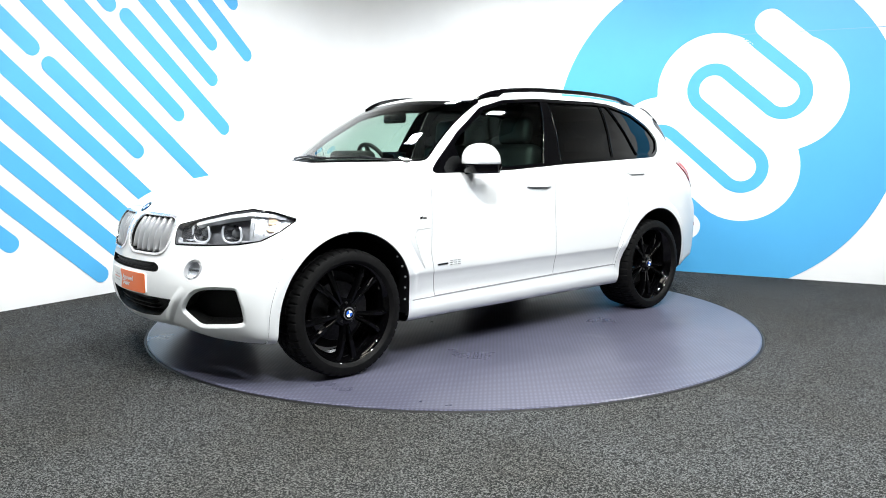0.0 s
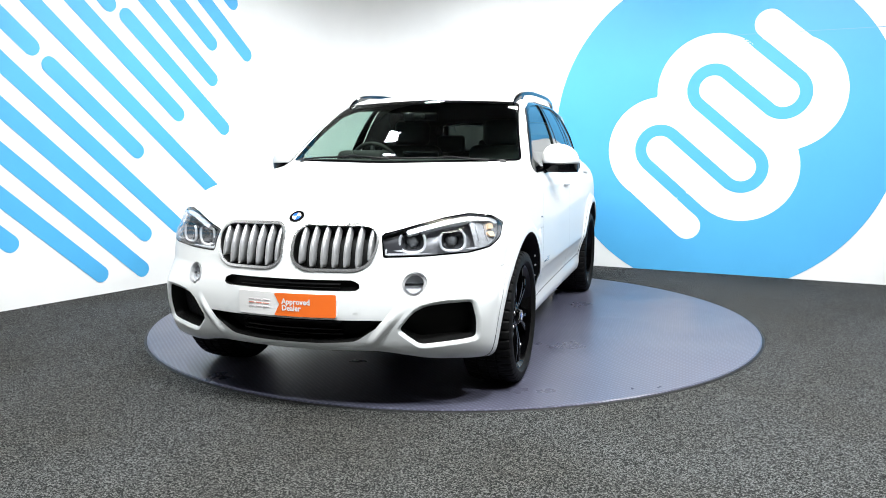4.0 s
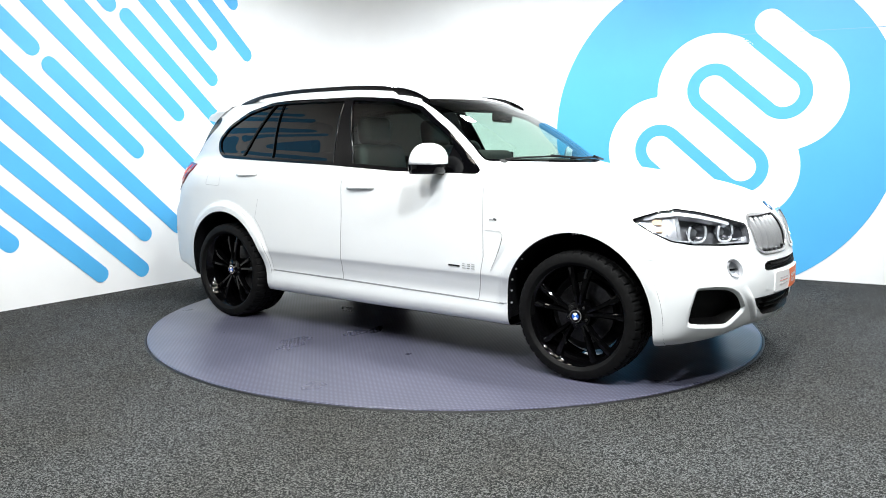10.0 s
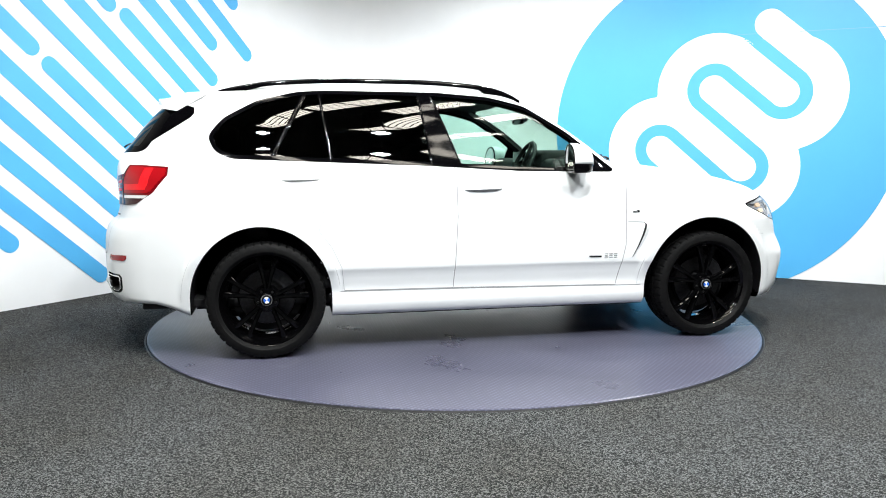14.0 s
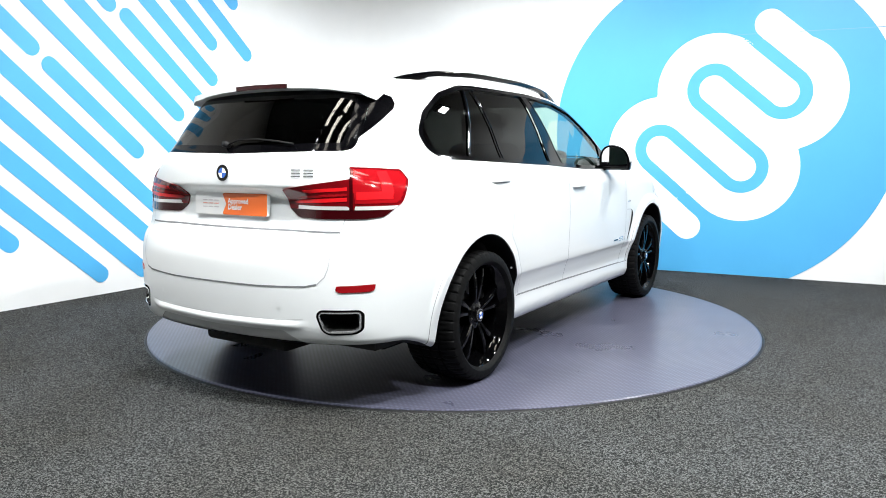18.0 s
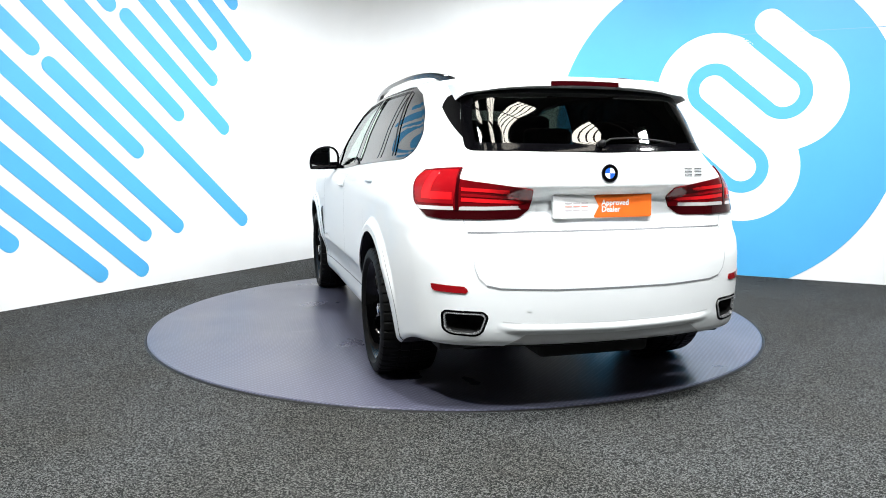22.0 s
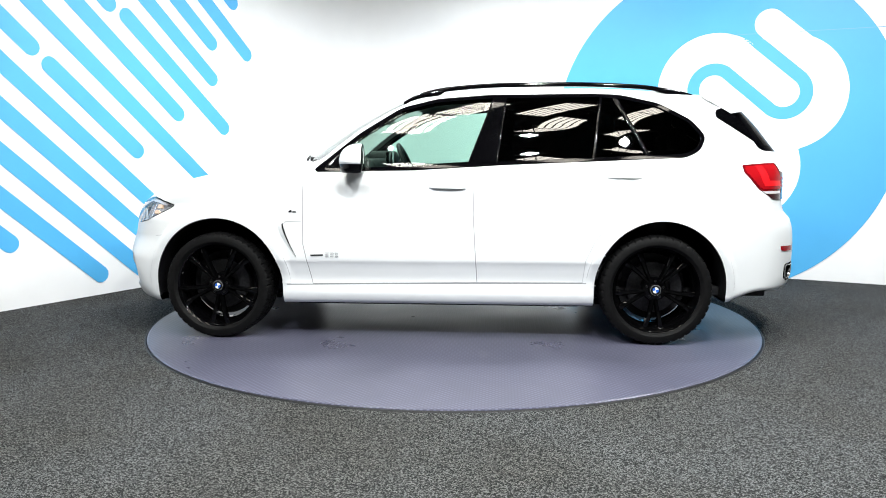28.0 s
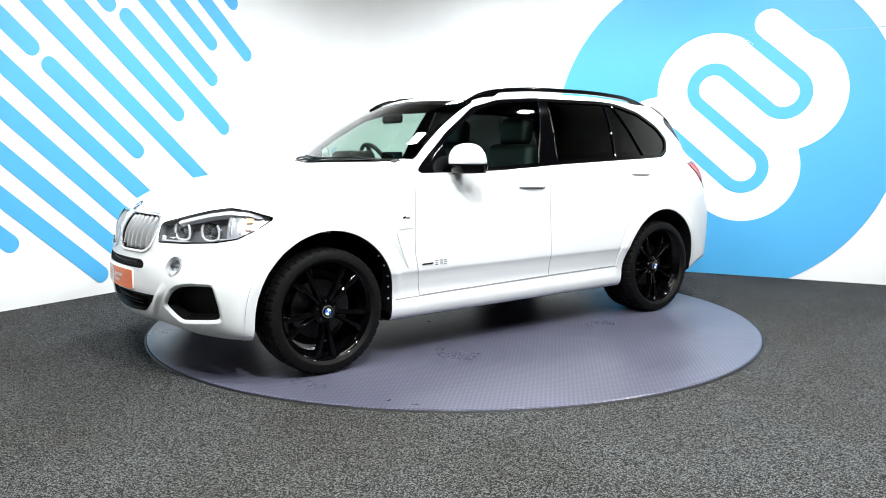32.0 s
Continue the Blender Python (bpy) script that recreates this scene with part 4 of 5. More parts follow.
        brow, _ = cut(inner, lambda v: np.maximum(np.maximum(np.abs(poly_sdf(ang(v), v[:, 2], hp) + 0.019) - 0.009, 0.852 + 0.10 * (ang(v) - 0.5) - v[:, 2]), 0.56 - ang(v)))
        bowl(brow, "brow_strip", LAMP_WHITE, -0.008, "bright strip over the projectors", lamp, -0.04)
        chin, _ = cut(inner, lambda v: np.maximum(np.abs(poly_sdf(ang(v), v[:, 2], hp) + 0.016) - 0.005, v[:, 2] - 0.81))
        bowl(chin, "lower_strip", LAMP_WHITE, -0.010, "bright strip", lamp, -0.05)
        for zc in (0.865, 0.90):
            amb, _ = cut(inner, lambda v: np.maximum(np.abs(ang(v) - 0.975 - 0.3 * (zc - 0.88)) - 0.022, np.abs(v[:, 2] - zc) - 0.012))
            bowl(amb, "side_marker", AMBER, -0.014, "amber reflector", lamp, -0.03)
        wing, _ = cut(inner, lambda v: 0.865 - ang(v))
        piece(wing, "side_reflector", LAMP_FACET, "bright side reflector", -0.026, lamp)
        for k in range(4):
            fin, _ = cut(inner, lambda v: np.maximum(np.abs(ang(v) - 0.885 - 0.05 * k) - 0.004, np.abs(v[:, 2] - 0.875) - 0.05 + 0.008 * k))
            bowl(fin, "reflector_rib", CHROME, -0.018, "", lamp, -0.026)
        mask, _ = cut(inner, lambda v: ang(v) - 0.535)
        piece(mask, "inner_mask", LAMP_BLACK, "dark grey inner mask", -0.034, lamp)
        tick, _ = cut(inner, lambda v: np.maximum(np.abs(v[:, 2] - 0.795 - 0.12 * (ang(v) - 0.5)) - 0.006, np.abs(ang(v) - 0.505) - 0.035))
        bowl(tick, "mask_tick", LAMP_WHITE, -0.026, "", lamp, -0.034)
        for y, lean in ((0.752, 0.45), (0.578, 0.33)):
            p = surf("front", [s * y], [0.846])
            q = Vector((0.9, s * lean, 0)).normalized()
            c = Vector(at_car((p - 0.036 * body_normal(p))[0]))
            side = Vector((0, 0, 1)).cross(q)

            def oval(a, f, d):
                bend = lambda k: math.copysign(abs(k) ** 0.72, k)
                return c + side * (0.060 * f * bend(math.cos(a))) + Vector((0, 0, 0.048 * f * bend(math.sin(a)))) + q * d
            V, F = tube([oval(radians(140 + 260 * k / 36), 1.0, 0.006) for k in range(37)], 0.0068)
            mesh_object("light_ring", V, F, RING_WHITE, lamp, "white light tube open at the top")
            rows = [[oval(2 * math.pi * k / 40, f, d) for k in range(40)] for f, d in ((1.0, 0.002), (0.92, -0.014), (0.70, -0.034), (0.46, -0.040))]
            V = [tuple(v) for row in rows for v in row]
            F = [(m * 40 + k, m * 40 + (k + 1) % 40, (m + 1) * 40 + (k + 1) % 40, (m + 1) * 40 + k) for m in range(3) for k in range(40)]
            mesh_object("projector_bowl", V, F, LAMP_BOWL, lamp)
            rot = Vector((0, 1, 0)).rotation_difference(q).to_matrix()
            V, F = lathe([(0.0, -0.006), (0.012, -0.008), (0.022, -0.016), (0.026, -0.030), (0.030, -0.031), (0.031, -0.042)], 32)
            mesh_object("projector", [tuple(c + rot @ Vector(v)) for v in V], F, LENS_DARK, lamp, "dark glass projector lens")
        # tail light
        ang2 = lambda v: np.degrees(np.arctan2(s * v[:, 1], -0.3 - v[:, 0]))
        tp = [(a * 0.0149, b) for a, b in TAIL]
        tl, rest = cut(rest, lambda v: np.maximum(poly_sdf(ang2(v) * 0.0149, v[:, 2], tp), v[:, 0] + 0.4))
        low, up = cut(tl, lambda v: v[:, 2] - 0.987)
        bar, up = cut(up, lambda v: np.maximum(np.maximum(v[:, 2] - 1.004, 35.5 - ang2(v)), np.maximum(ang2(v) - 70, 0.6 - np.abs(ang2(v) - 53.2))))
        tail = bowl(up, "tail_light", RED, 0.006, "red tail light with a silver strip")
        bowl(low, "lower_lens", RED_DARK, 0.005, "dark red lower lens", tail)
        bowl(bar, "reverse_strip", SILVER_LENS, 0.006, "silver reversing strip", tail)
        outer, _ = cut(up, lambda v: np.maximum(smax(53.8 - ang2(v), poly_sdf(ang2(v) * 0.0149, v[:, 2], tp) / 0.0149 + 0.7, 1.5), 1.016 - v[:, 2]))
        bowl(outer, "outer_lens", RED_MID, 0.008, "clear red outer lens", tail, 0.005)
        glow, _ = cut(up, lambda v: np.maximum(np.abs(v[:, 2] - 1.052) - 0.017, np.maximum(ang2(v) - 66, 54.5 - ang2(v))))
        bowl(glow, "light_guide", RED_BRIGHT, 0.010, "bright red light guide", tail, 0.005)
        g2, _ = cut(up, lambda v: np.maximum(np.abs(ang2(v) * 0.0149 - 0.955) - 0.028, np.maximum(1.05 - v[:, 2], v[:, 2] - 1.160)))
        bowl(g2, "light_guide", RED_BRIGHT, 0.0102, "bright red light guide", tail, 0.005)
        for zc, hz, a0 in ((1.078, 0.008, 38), (1.052, 0.006, 36), (1.030, 0.009, 35)):
            g1, _ = cut(up, lambda v: np.maximum(np.abs(v[:, 2] - zc - 0.0009 * (ang2(v) - 45)) - hz, np.maximum(ang2(v) - 52.2, a0 - ang2(v))))
            bowl(g1, "light_guide", RED_MID if hz < 0.007 else RED_BRIGHT, 0.008, "bright red light guide", tail, 0.005)
        g3, _ = cut(up, lambda v: np.abs(ang2(v) - 53.2) - 0.45)
        bowl(g3, "lens_joint", RED_DARK, 0.008, "dark joint", tail, 0.005)
        # kidney grille
        kd, rest = cut(rest, lambda v: np.maximum(poly_sdf(s * v[:, 1], v[:, 2], KIDNEY) - 0.012, 3.3 - v[:, 0]))
        hole, ring = cut(kd, lambda v: poly_sdf(s * v[:, 1], v[:, 2], KIDNEY))
        grille = bowl(ring, "grille", CHROME, 0.007, "chrome-framed grille with satin upright slats")
        bowl(hole, "grille_backing", GRILLE_BLACK, -0.06, "black backing", grille)
        ks = [0.064 + 0.0545 * k for k in range(7)]
        for y in ks:
            zs = np.linspace(0.68, 0.93, 120)
            ok = zs[poly_sdf(np.full(zs.shape, y), zs, KIDNEY) < -0.002]
            z = np.linspace(ok[0], ok[-1], 12)
            V, F = [], []
            for i, zz in enumerate(z):
                t = i / 11
                half = 0.0105 * (1 - 0.4 * (2 * t - 1) ** 6)
                p = surf("front", [s * y], [zz])[0]
                for off, d in ((-half, -0.05), (-half, -0.012), (-half * 0.4, -0.004), (half * 0.4, -0.004), (half, -0.012), (half, -0.05)):
                    V.append((p[0] + d, p[1] + off, zz))
            for i in range(11):
                for k in range(5):
                    F.append((i * 6 + k, i * 6 + k + 1, i * 6 + k + 7, i * 6 + k + 6))
            F += [(5, 4, 3, 2, 1, 0), (66, 67, 68, 69, 70, 71)]
            mesh_object("slat", V, F, SATIN, grille, shift=OFF)
        # outer intake
        it, rest = cut(rest, lambda v: smax(poly_sdf(s * v[:, 1], v[:, 2], SIDE_INTAKE), 3.50 + 0.15 * (v[:, 2] - 0.35) - v[:, 0], 0.03))
        mouth = lambda v: smax(poly_sdf(s * v[:, 1], v[:, 2], SIDE_INTAKE), 3.50 + 0.15 * (v[:, 2] - 0.35) - v[:, 0], 0.03)
        it, lip = cut(it, lambda v: mouth(v) + 0.016)
        intake = bowl(it, "side_intake", GRILLE_BLACK, -0.09, "black side air intake", car, -0.016)
        v, t, _ = compact(state["V"], lip)
        mesh_object("intake_lip", v - 0.018 * (ease(-mouth(v) / 0.018) ** 2)[:, None] * body_normal(v), t, PAINT, intake, "white rounded edge", shift=OFF)
        # fog lamp
        fg, rest = cut(rest, lambda v: np.maximum(np.hypot(s * v[:, 1] - 0.60, v[:, 2] - 0.643) - 0.054, 3.3 - v[:, 0]))
        fl, bez = cut(fg, lambda v: np.hypot(s * v[:, 1] - 0.60, v[:, 2] - 0.643) - 0.041)
        fog = bowl(bez, "fog_light", CHROME_SOFT, -0.016, "round fog light in a bright bezel")
        bowl(fl, "fog_bowl", LAMP_WHITE, -0.034, "", fog, -0.016)
        fb, _ = cut(fl, lambda v: np.abs(v[:, 2] - 0.646) - 0.006)
        bowl(fb, "fog_bar", CHROME_DARK, -0.020, "", fog, -0.032)
        piece(fl, "fog_lens", LENS_CLEAR, "clear lens", -0.014, fog)
        # exhaust and rear reflector
        ex, rest = cut(rest, lambda v: np.maximum(poly_sdf(s * v[:, 1], v[:, 2], EXHAUST), v[:, 0] + 0.4))
        tip, fr = cut(ex, lambda v: poly_sdf(s * v[:, 1], v[:, 2], EXHAUST) + 0.011)
        exh = bowl(fr, "exhaust_surround", BLACK_GLOSS, -0.012, "black exhaust opening with a chrome tailpipe")
        hole, rim = cut(tip, lambda v: poly_sdf(s * v[:, 1], v[:, 2], EXHAUST) + 0.0165)
        bowl(rim, "tailpipe", CHROME, 0.004, "chrome tailpipe", exh, -0.012)
        bowl(hole, "tailpipe_inside", DARK, -0.12, "", exh)
        rf, rest = cut(rest, lambda v: np.maximum(poly_sdf(s * v[:, 1], v[:, 2], REFLECTOR), v[:, 0] + 0.4))
        bowl(rf, "rear_reflector", RED_MID, 0.004, "red rear reflector")
    for nm, pl, depth in (("upper_intake", UPPER_INTAKE, -0.03), ("lower_intake", LOWER_INTAKE, -0.07)):
        it, rest = cut(rest, lambda v: np.maximum(poly_sdf(v[:, 1], v[:, 2], pl), 3.3 - v[:, 0]))
        intake = bowl(it, nm, GRILLE_BLACK, depth, "black slatted air intake")
        z0, z1 = min(p[1] for p in pl), max(p[1] for p in pl)
        n = 5 if nm == "lower_intake" else 2
        for k in range(n):
            zc = z0 + (z1 - z0) * (k + 1) / (n + 1)
            sl, _ = cut(it, lambda v: np.maximum(np.abs(v[:, 2] - zc) - 0.0045, np.abs(v[:, 1]) - 0.27))
            if len(sl):
                bowl(sl, "slat", BLACK_PLASTIC, depth * 0.35, "", intake, depth * 0.8)
    inner_v, inner_t, _ = compact(state["V"], rest)
    mesh_object("inner_shell", inner_v - 0.028 * body_normal(inner_v), inner_t, CABIN, car, "black cabin lining", shift=OFF)

    # painted panels
    hood, rest = cut(rest, lambda v: np.maximum(poly_sdf(v[:, 0], v[:, 1], HOOD), 0.92 - v[:, 2]))
    piece(hood, "bonnet", PAINT)
    for s in (1, -1):
        for nm, pl in (("front_door", FRONT_DOOR), ("rear_door", REAR_DOOR)):
            d, rest = cut(rest, lambda v: np.maximum(poly_sdf(v[:, 0], v[:, 2], pl), 0.6 - s * v[:, 1]))
            door = piece(d, nm, PAINT)
            x0, x1, zh = (1.243, 1.485, 1.032) if nm == "front_door" else (0.107, 0.345, 1.100)
            xs = np.linspace(x0, x1, 17)
            V, F = [], []
            for i, x in enumerate(xs):
                t = i / 16
                bow = 1 - abs(2 * t - 1) ** 4
                zc = zh + 0.006 * t
                base = surf("side", [x], [zc], s)[0]
                for dz, o in ((-0.012, 0.001), (-0.012, 0.020), (-0.009, 0.024), (0.004, 0.022), (0.016, 0.010), (0.020, 0.001)):
                    V.append((x, base[1] + s * (o * (0.25 + 0.75 * bow)), zc + dz))
            for i in range(16):
                for k in range(6):
                    F.append((i * 6 + k, i * 6 + (k + 1) % 6, (i + 1) * 6 + (k + 1) % 6, (i + 1) * 6 + k))
            F += [(5, 4, 3, 2, 1, 0), tuple(range(96, 102))]
            mesh_object("door_handle", V, F, PAINT, door, "white door handle", shift=OFF).data.set_sharp_from_angle(angle=radians(40))
            # flat strip on the skin, coloured as the shade beneath the handle
            ribbon("handle_shade", "side", [(x0 + 0.02, zh - 0.020), (x1 - 0.02, zh - 0.015)], 0.009, SHADE_WHITE, door, s, 0.002, "pale grey strip painted as shade under the handle")
            if nm == "front_door":
                ribbon("panel_gap", "side", pl[:-1], 0.0045, GAP_MID, door, s)
            else:
                ribbon("panel_gap", "side", pl[2:4], 0.0045, GAP_MID, door, s)
                ribbon("panel_gap", "side", pl[3:-1], 0.003, GAP_SOFT, door, s)
        sk, rest = cut(rest, lambda v: np.maximum(np.maximum(v[:, 2] - 0.378, 0.45 - s * v[:, 1]), np.maximum(v[:, 0] - 2.55, 0.35 - v[:, 0])))
        piece(sk, "side_skirt", PAINT)
        ribbon("panel_gap", "side", [(2.46, 0.372), (2.28, 0.374), (1.2, 0.390), (0.42, 0.398)], 0.005, GAP_MID, car, s)
        for xc, ra, rb in ARCHES:
            f = lambda v: np.hypot((v[:, 0] - xc) / ra, np.maximum(v[:, 2] - 0.365, 0) / rb) * 0.43 - 0.482
            ar, rest = cut(rest, lambda v: np.maximum(np.maximum(f(v), 0.6 - s * v[:, 1]), v[:, 2] - 0.98))
            piece(ar, "wheel_arch_trim", PAINT, "", 0.003)
            t = np.radians(np.linspace(0 if xc > 1 else 8, 180 if xc < 1 else 172, 40))
            ribbon("panel_gap", "side", [(xc + 1.121 * ra * math.cos(a), 0.365 + 1.121 * rb * math.sin(a)) for a in t], 0.0045, GAP_MID, car, s)
            # black lip and liner behind the opening
            V, F = [], []
            for i, a in enumerate(np.radians(np.linspace(-9, 189, 50))):
                cx, cz = xc + (ra - 0.003) * math.cos(a), 0.365 + (rb - 0.002) * math.sin(a)
                yo = surf("side", [cx + 0.012 * math.cos(a)], [max(cz + 0.012 * math.sin(a), 0.27)], s)[0][1]
                for yy in (yo - s * 0.006, yo - s * 0.05, s * 0.52):
                    V.append((cx, yy, cz))
            for i in range(49):
                for k in range(2):
                    F.append((i * 3 + k, i * 3 + k + 1, i * 3 + k + 4, i * 3 + k + 3))
            for a in np.radians(np.linspace(140, 178, 5) if xc > 1 else np.linspace(2, 30, 3)):
                cx, cz = xc + (ra - 0.009) * math.cos(a), 0.365 + (rb - 0.009) * math.sin(a)
                yo = surf("side", [cx + 0.02 * math.cos(a)], [cz + 0.02 * math.sin(a)], s)[0][1]
                disc_patch("arch_clip", at_car((cx, yo - s * 0.028, cz)), (-math.cos(a), s * 0.6, -math.sin(a)), (0, 1, 0), 0.0065, CHROME_SOFT, car, 0.003, 10, "small bright fixing clip")
            if xc > 1:
                for k, wide in enumerate((0.006, 0.012, 0.012)):
                    a = radians(97 + 2.6 * k)
                    cx, cz = xc + (ra - 0.006) * math.cos(a), 0.365 + (rb - 0.006) * math.sin(a)
                    c = at_car((cx, s * 0.80, cz - 0.012))
                    part("arch_mark", box_bm(c[0] - wide / 2, c[0] + wide / 2, c[1] - 0.002, c[1] + 0.002, c[2] - 0.008, c[2] + 0.008), MARK_GREY, car, "small pale printed mark")
            n = len(V)
            V += [(xc + 0.44, s * 0.52, 0.24), (xc - 0.44, s * 0.52, 0.24)]
            F.append(tuple([i * 3 + 2 for i in range(50)] + [n + 1, n]))
            mesh_object("wheel_arch_liner", V, F, BLACK_PLASTIC, car, "black wheel arch liner", shift=OFF)
    ht, rest = cut(rest, lambda v: np.maximum(poly_sdf(v[:, 1], v[:, 2], HATCH), v[:, 0] + 0.55))
    hatch = piece(ht, "tailgate", PAINT)
    lg, rest = cut(rest, lambda v: np.maximum(poly_sdf(v[:, 1], v[:, 2], LOWER_GATE), v[:, 0] + 0.55))
    gate = piece(lg, "lower_tailgate", PAINT)
    ribbon("panel_gap", "rear", [(-0.672, 0.883), (0.672, 0.883)], 0.008, GAP, gate)
    ribbon("panel_gap", "rear", [(-0.61, 0.645), (-0.55, 0.632), (-0.3, 0.624), (0.3, 0.624), (0.55, 0.632), (0.61, 0.645)], 0.008, GAP, gate)
    for s in (1, -1):
        ribbon("panel_gap", "rear", [(s * 0.672, 0.883), (s * 0.66, 0.72), (s * 0.645, 0.68), (s * 0.61, 0.645)], 0.005, GAP_SOFT, gate)
    for s in (1, -1):
        ribbon("panel_gap", "rear", [(s * 0.672, 0.883), (s * 0.688, 0.945)], 0.004, GAP_SOFT, hatch)
    rb, rest = cut(rest, lambda v: np.maximum(v[:, 0] + 0.43, v[:, 2] - 0.93 + 0.5 * np.clip(v[:, 0] + 0.8, 0, 1)))
    df, rb = cut(rb, lambda v: np.maximum(poly_sdf(v[:, 1], v[:, 2], [(-0.56, 0.33), (-0.43, 0.415), (0.43, 0.415), (0.56, 0.33)]), v[:, 0] + 0.6))
    bumper = piece(rb, "rear_bumper", PAINT)
    piece(df, "diffuser", DIFFUSER, "grey lower bumper insert", -0.004, bumper)
    fb, rest = cut(rest, lambda v: np.maximum(3.25 - v[:, 0], v[:, 2] - 0.80))
    fbump = piece(fb, "front_bumper", PAINT)
    piece(rest, "body", PAINT, "white painted body")
    # bonnet line over the grille, lower edges of the bumpers
    ribbon("panel_gap", "front", [(-0.44, 0.930), (-0.2, 0.943), (0.0, 0.946), (0.2, 0.943), (0.44, 0.930)], 0.005, GAP_SOFT, car)
    # first rear strip: faint shade of the crease, painted as a line
    ribbon("crease_shade", "rear", [(-0.54, 0.478), (-0.45, 0.468), (0.0, 0.462), (0.45, 0.468), (0.54, 0.478)], 0.005, SHADE_WHITE, bumper, 1, 0.002)
    ribbon("bumper_ridge", "rear", [(-0.57, 0.452), (-0.50, 0.444), (0.0, 0.436), (0.50, 0.444), (0.57, 0.452)], 0.055, PAINT, bumper, 1, 0.0005, "white ridge between the tailpipes", crown=0.014, taper=0.15)
    ribbon("bumper_lip", "front", [(-0.37, 0.318), (0.0, 0.306), (0.37, 0.318)], 0.04, PAINT, fbump, 1, 0.0005, "white lip under the intake", crown=0.007, taper=0.15)
    for s in (1, -1):
        ribbon("bumper_blade", "front", [(s * 0.56, 0.545), (s * 0.52, 0.498), (s * 0.47, 0.438), (s * 0.41, 0.365), (s * 0.36, 0.315)], 0.055, PAINT, fbump, 1, 0.0005, "white blade beside the intake", crown=0.012, taper=0.2)
        ribbon("parking_sensor", "front", [(s * 0.345 - 0.010, 0.520), (s * 0.345 + 0.010, 0.520)], 0.02, SENSOR, fbump, 1, 0.003)
        ribbon("parking_sensor", "rear", [(s * 0.42 - 0.010, 0.535), (s * 0.42 + 0.010, 0.535)], 0.02, SENSOR, bumper, 1, 0.003)
        ribbon("washer_cover", "side", [(3.36, 0.70), (3.31, 0.705)], 0.003, GAP_SOFT, fbump, s)
    # emblems, badges and plates
    p = surf("front", [0.0], [0.945])[0]
    roundel(Vector(at_car(p)) + Vector((0.004, 0, -0.002)), (0.66, 0, 0.75), (-0.75, 0, 0.66), 0.039, car)
    p = surf("rear", [0.0], [1.155])[0]
    roundel(Vector(at_car(p)), (-1, 0, 0.05), (0, 0, 1), 0.044, car)
    number_plate(car, (3.833, 0.0, 0.541), (0, 1, 0), (0, 0, 1), "white and orange dealer plate", 0.40)
    q = surf("rear", [0.0], [0.998])[0]
    number_plate(car, (q[0] - 0.022, 0.005, 0.998), (0, -1, 0), (0.03, 0, 1), "white and orange dealer plate", 0.03)
    for y0, y1 in ((-0.425, -0.475), (-0.49, -0.54)):
        for z in (1.142, 1.157, 1.172):
            ribbon("badge_stroke", "rear", [(y0, z), (y1, z)], 0.006, CHROME, hatch, 1, 0.004)
    for s in (1, -1):
        xb = 2.285 if s > 0 else 2.165
        ribbon("badge_stroke", "side", [(xb, 0.576), (xb - 0.085, 0.578)], 0.010, CHROME_DARK, car, s, 0.004)
        for k in range(3):
            x = (2.185 if s > 0 else 2.275) - 0.033 * k
            for z in (0.567, 0.580, 0.592):
                ribbon("badge_stroke", "side", [(x, z), (x - 0.024, z)], 0.004, CHROME, car, s, 0.004)
        ribbon("badge_stroke", "side", [(2.425, 0.868), (2.405, 0.874)], 0.012, CHROME_DARK, car, s, 0.004)
        ribbon("badge_stroke", "side", [(2.402, 0.868), (2.375, 0.868)], 0.010, CHROME, car, s, 0.004)
        # side vent behind the front wheel
        line = dense([(2.455, 0.800), (2.474, 0.786), (2.472, 0.760), (2.458, 0.715), (2.428, 0.645), (2.385, 0.565)])
        fat = np.interp(np.linspace(0, 1, len(line)), (0, 0.12, 0.3, 1), (0.3, 1, 1, 0.25))
        skin = lambda dx, up: (lambda q: q + up * fat[:, None] * body_normal(q))(surf("side", line[:, 0] + dx * fat, line[:, 1], s))
        A, B, C = skin(0.030, 0.0012), skin(0.0, 0.012), skin(-0.010, 0.0018)
        n = len(line)
        gill = mesh_object("side_vent", np.vstack([A, B]), [(i, i + 1, n + i + 1, n + i) for i in range(n - 1)], PAINT, car, "white lip of the side vent", shift=OFF)
        mesh_object("vent_slot", np.vstack([B, C]), [(i, i + 1, n + i + 1, n + i) for i in range(n - 1)], DARK, gill, "black slot", shift=OFF)
        ribbon("vent_edge", "side", [(2.455, 0.800), (2.43, 0.803), (2.345, 0.804)], 0.004, GAP_SOFT, gill, s, 0.003)

    ribbon("fuel_flap", "side", rounded([(-0.25, 1.015), (-0.08, 1.010), (-0.085, 1.10), (-0.24, 1.11)], 0.02), 0.003, GAP_SOFT, car, -1, 0.002, "faint outline of the fuel flap", True)
    # roof rails
    for s in (1, -1):
        zf = smooth_table([(-0.30, 1.640), (-0.25, 1.656), (-0.14, 1.680), (0.1, 1.713), (0.6, 1.730), (0.98, 1.728), (1.36, 1.706), (1.48, 1.688), (1.58, 1.660), (1.64, 1.634), (1.69, 1.606)])
        xs = np.concatenate([np.linspace(-0.30, -0.1, 9), np.linspace(0.0, 1.4, 22), np.linspace(1.45, 1.69, 11)])
        V, F = [], []
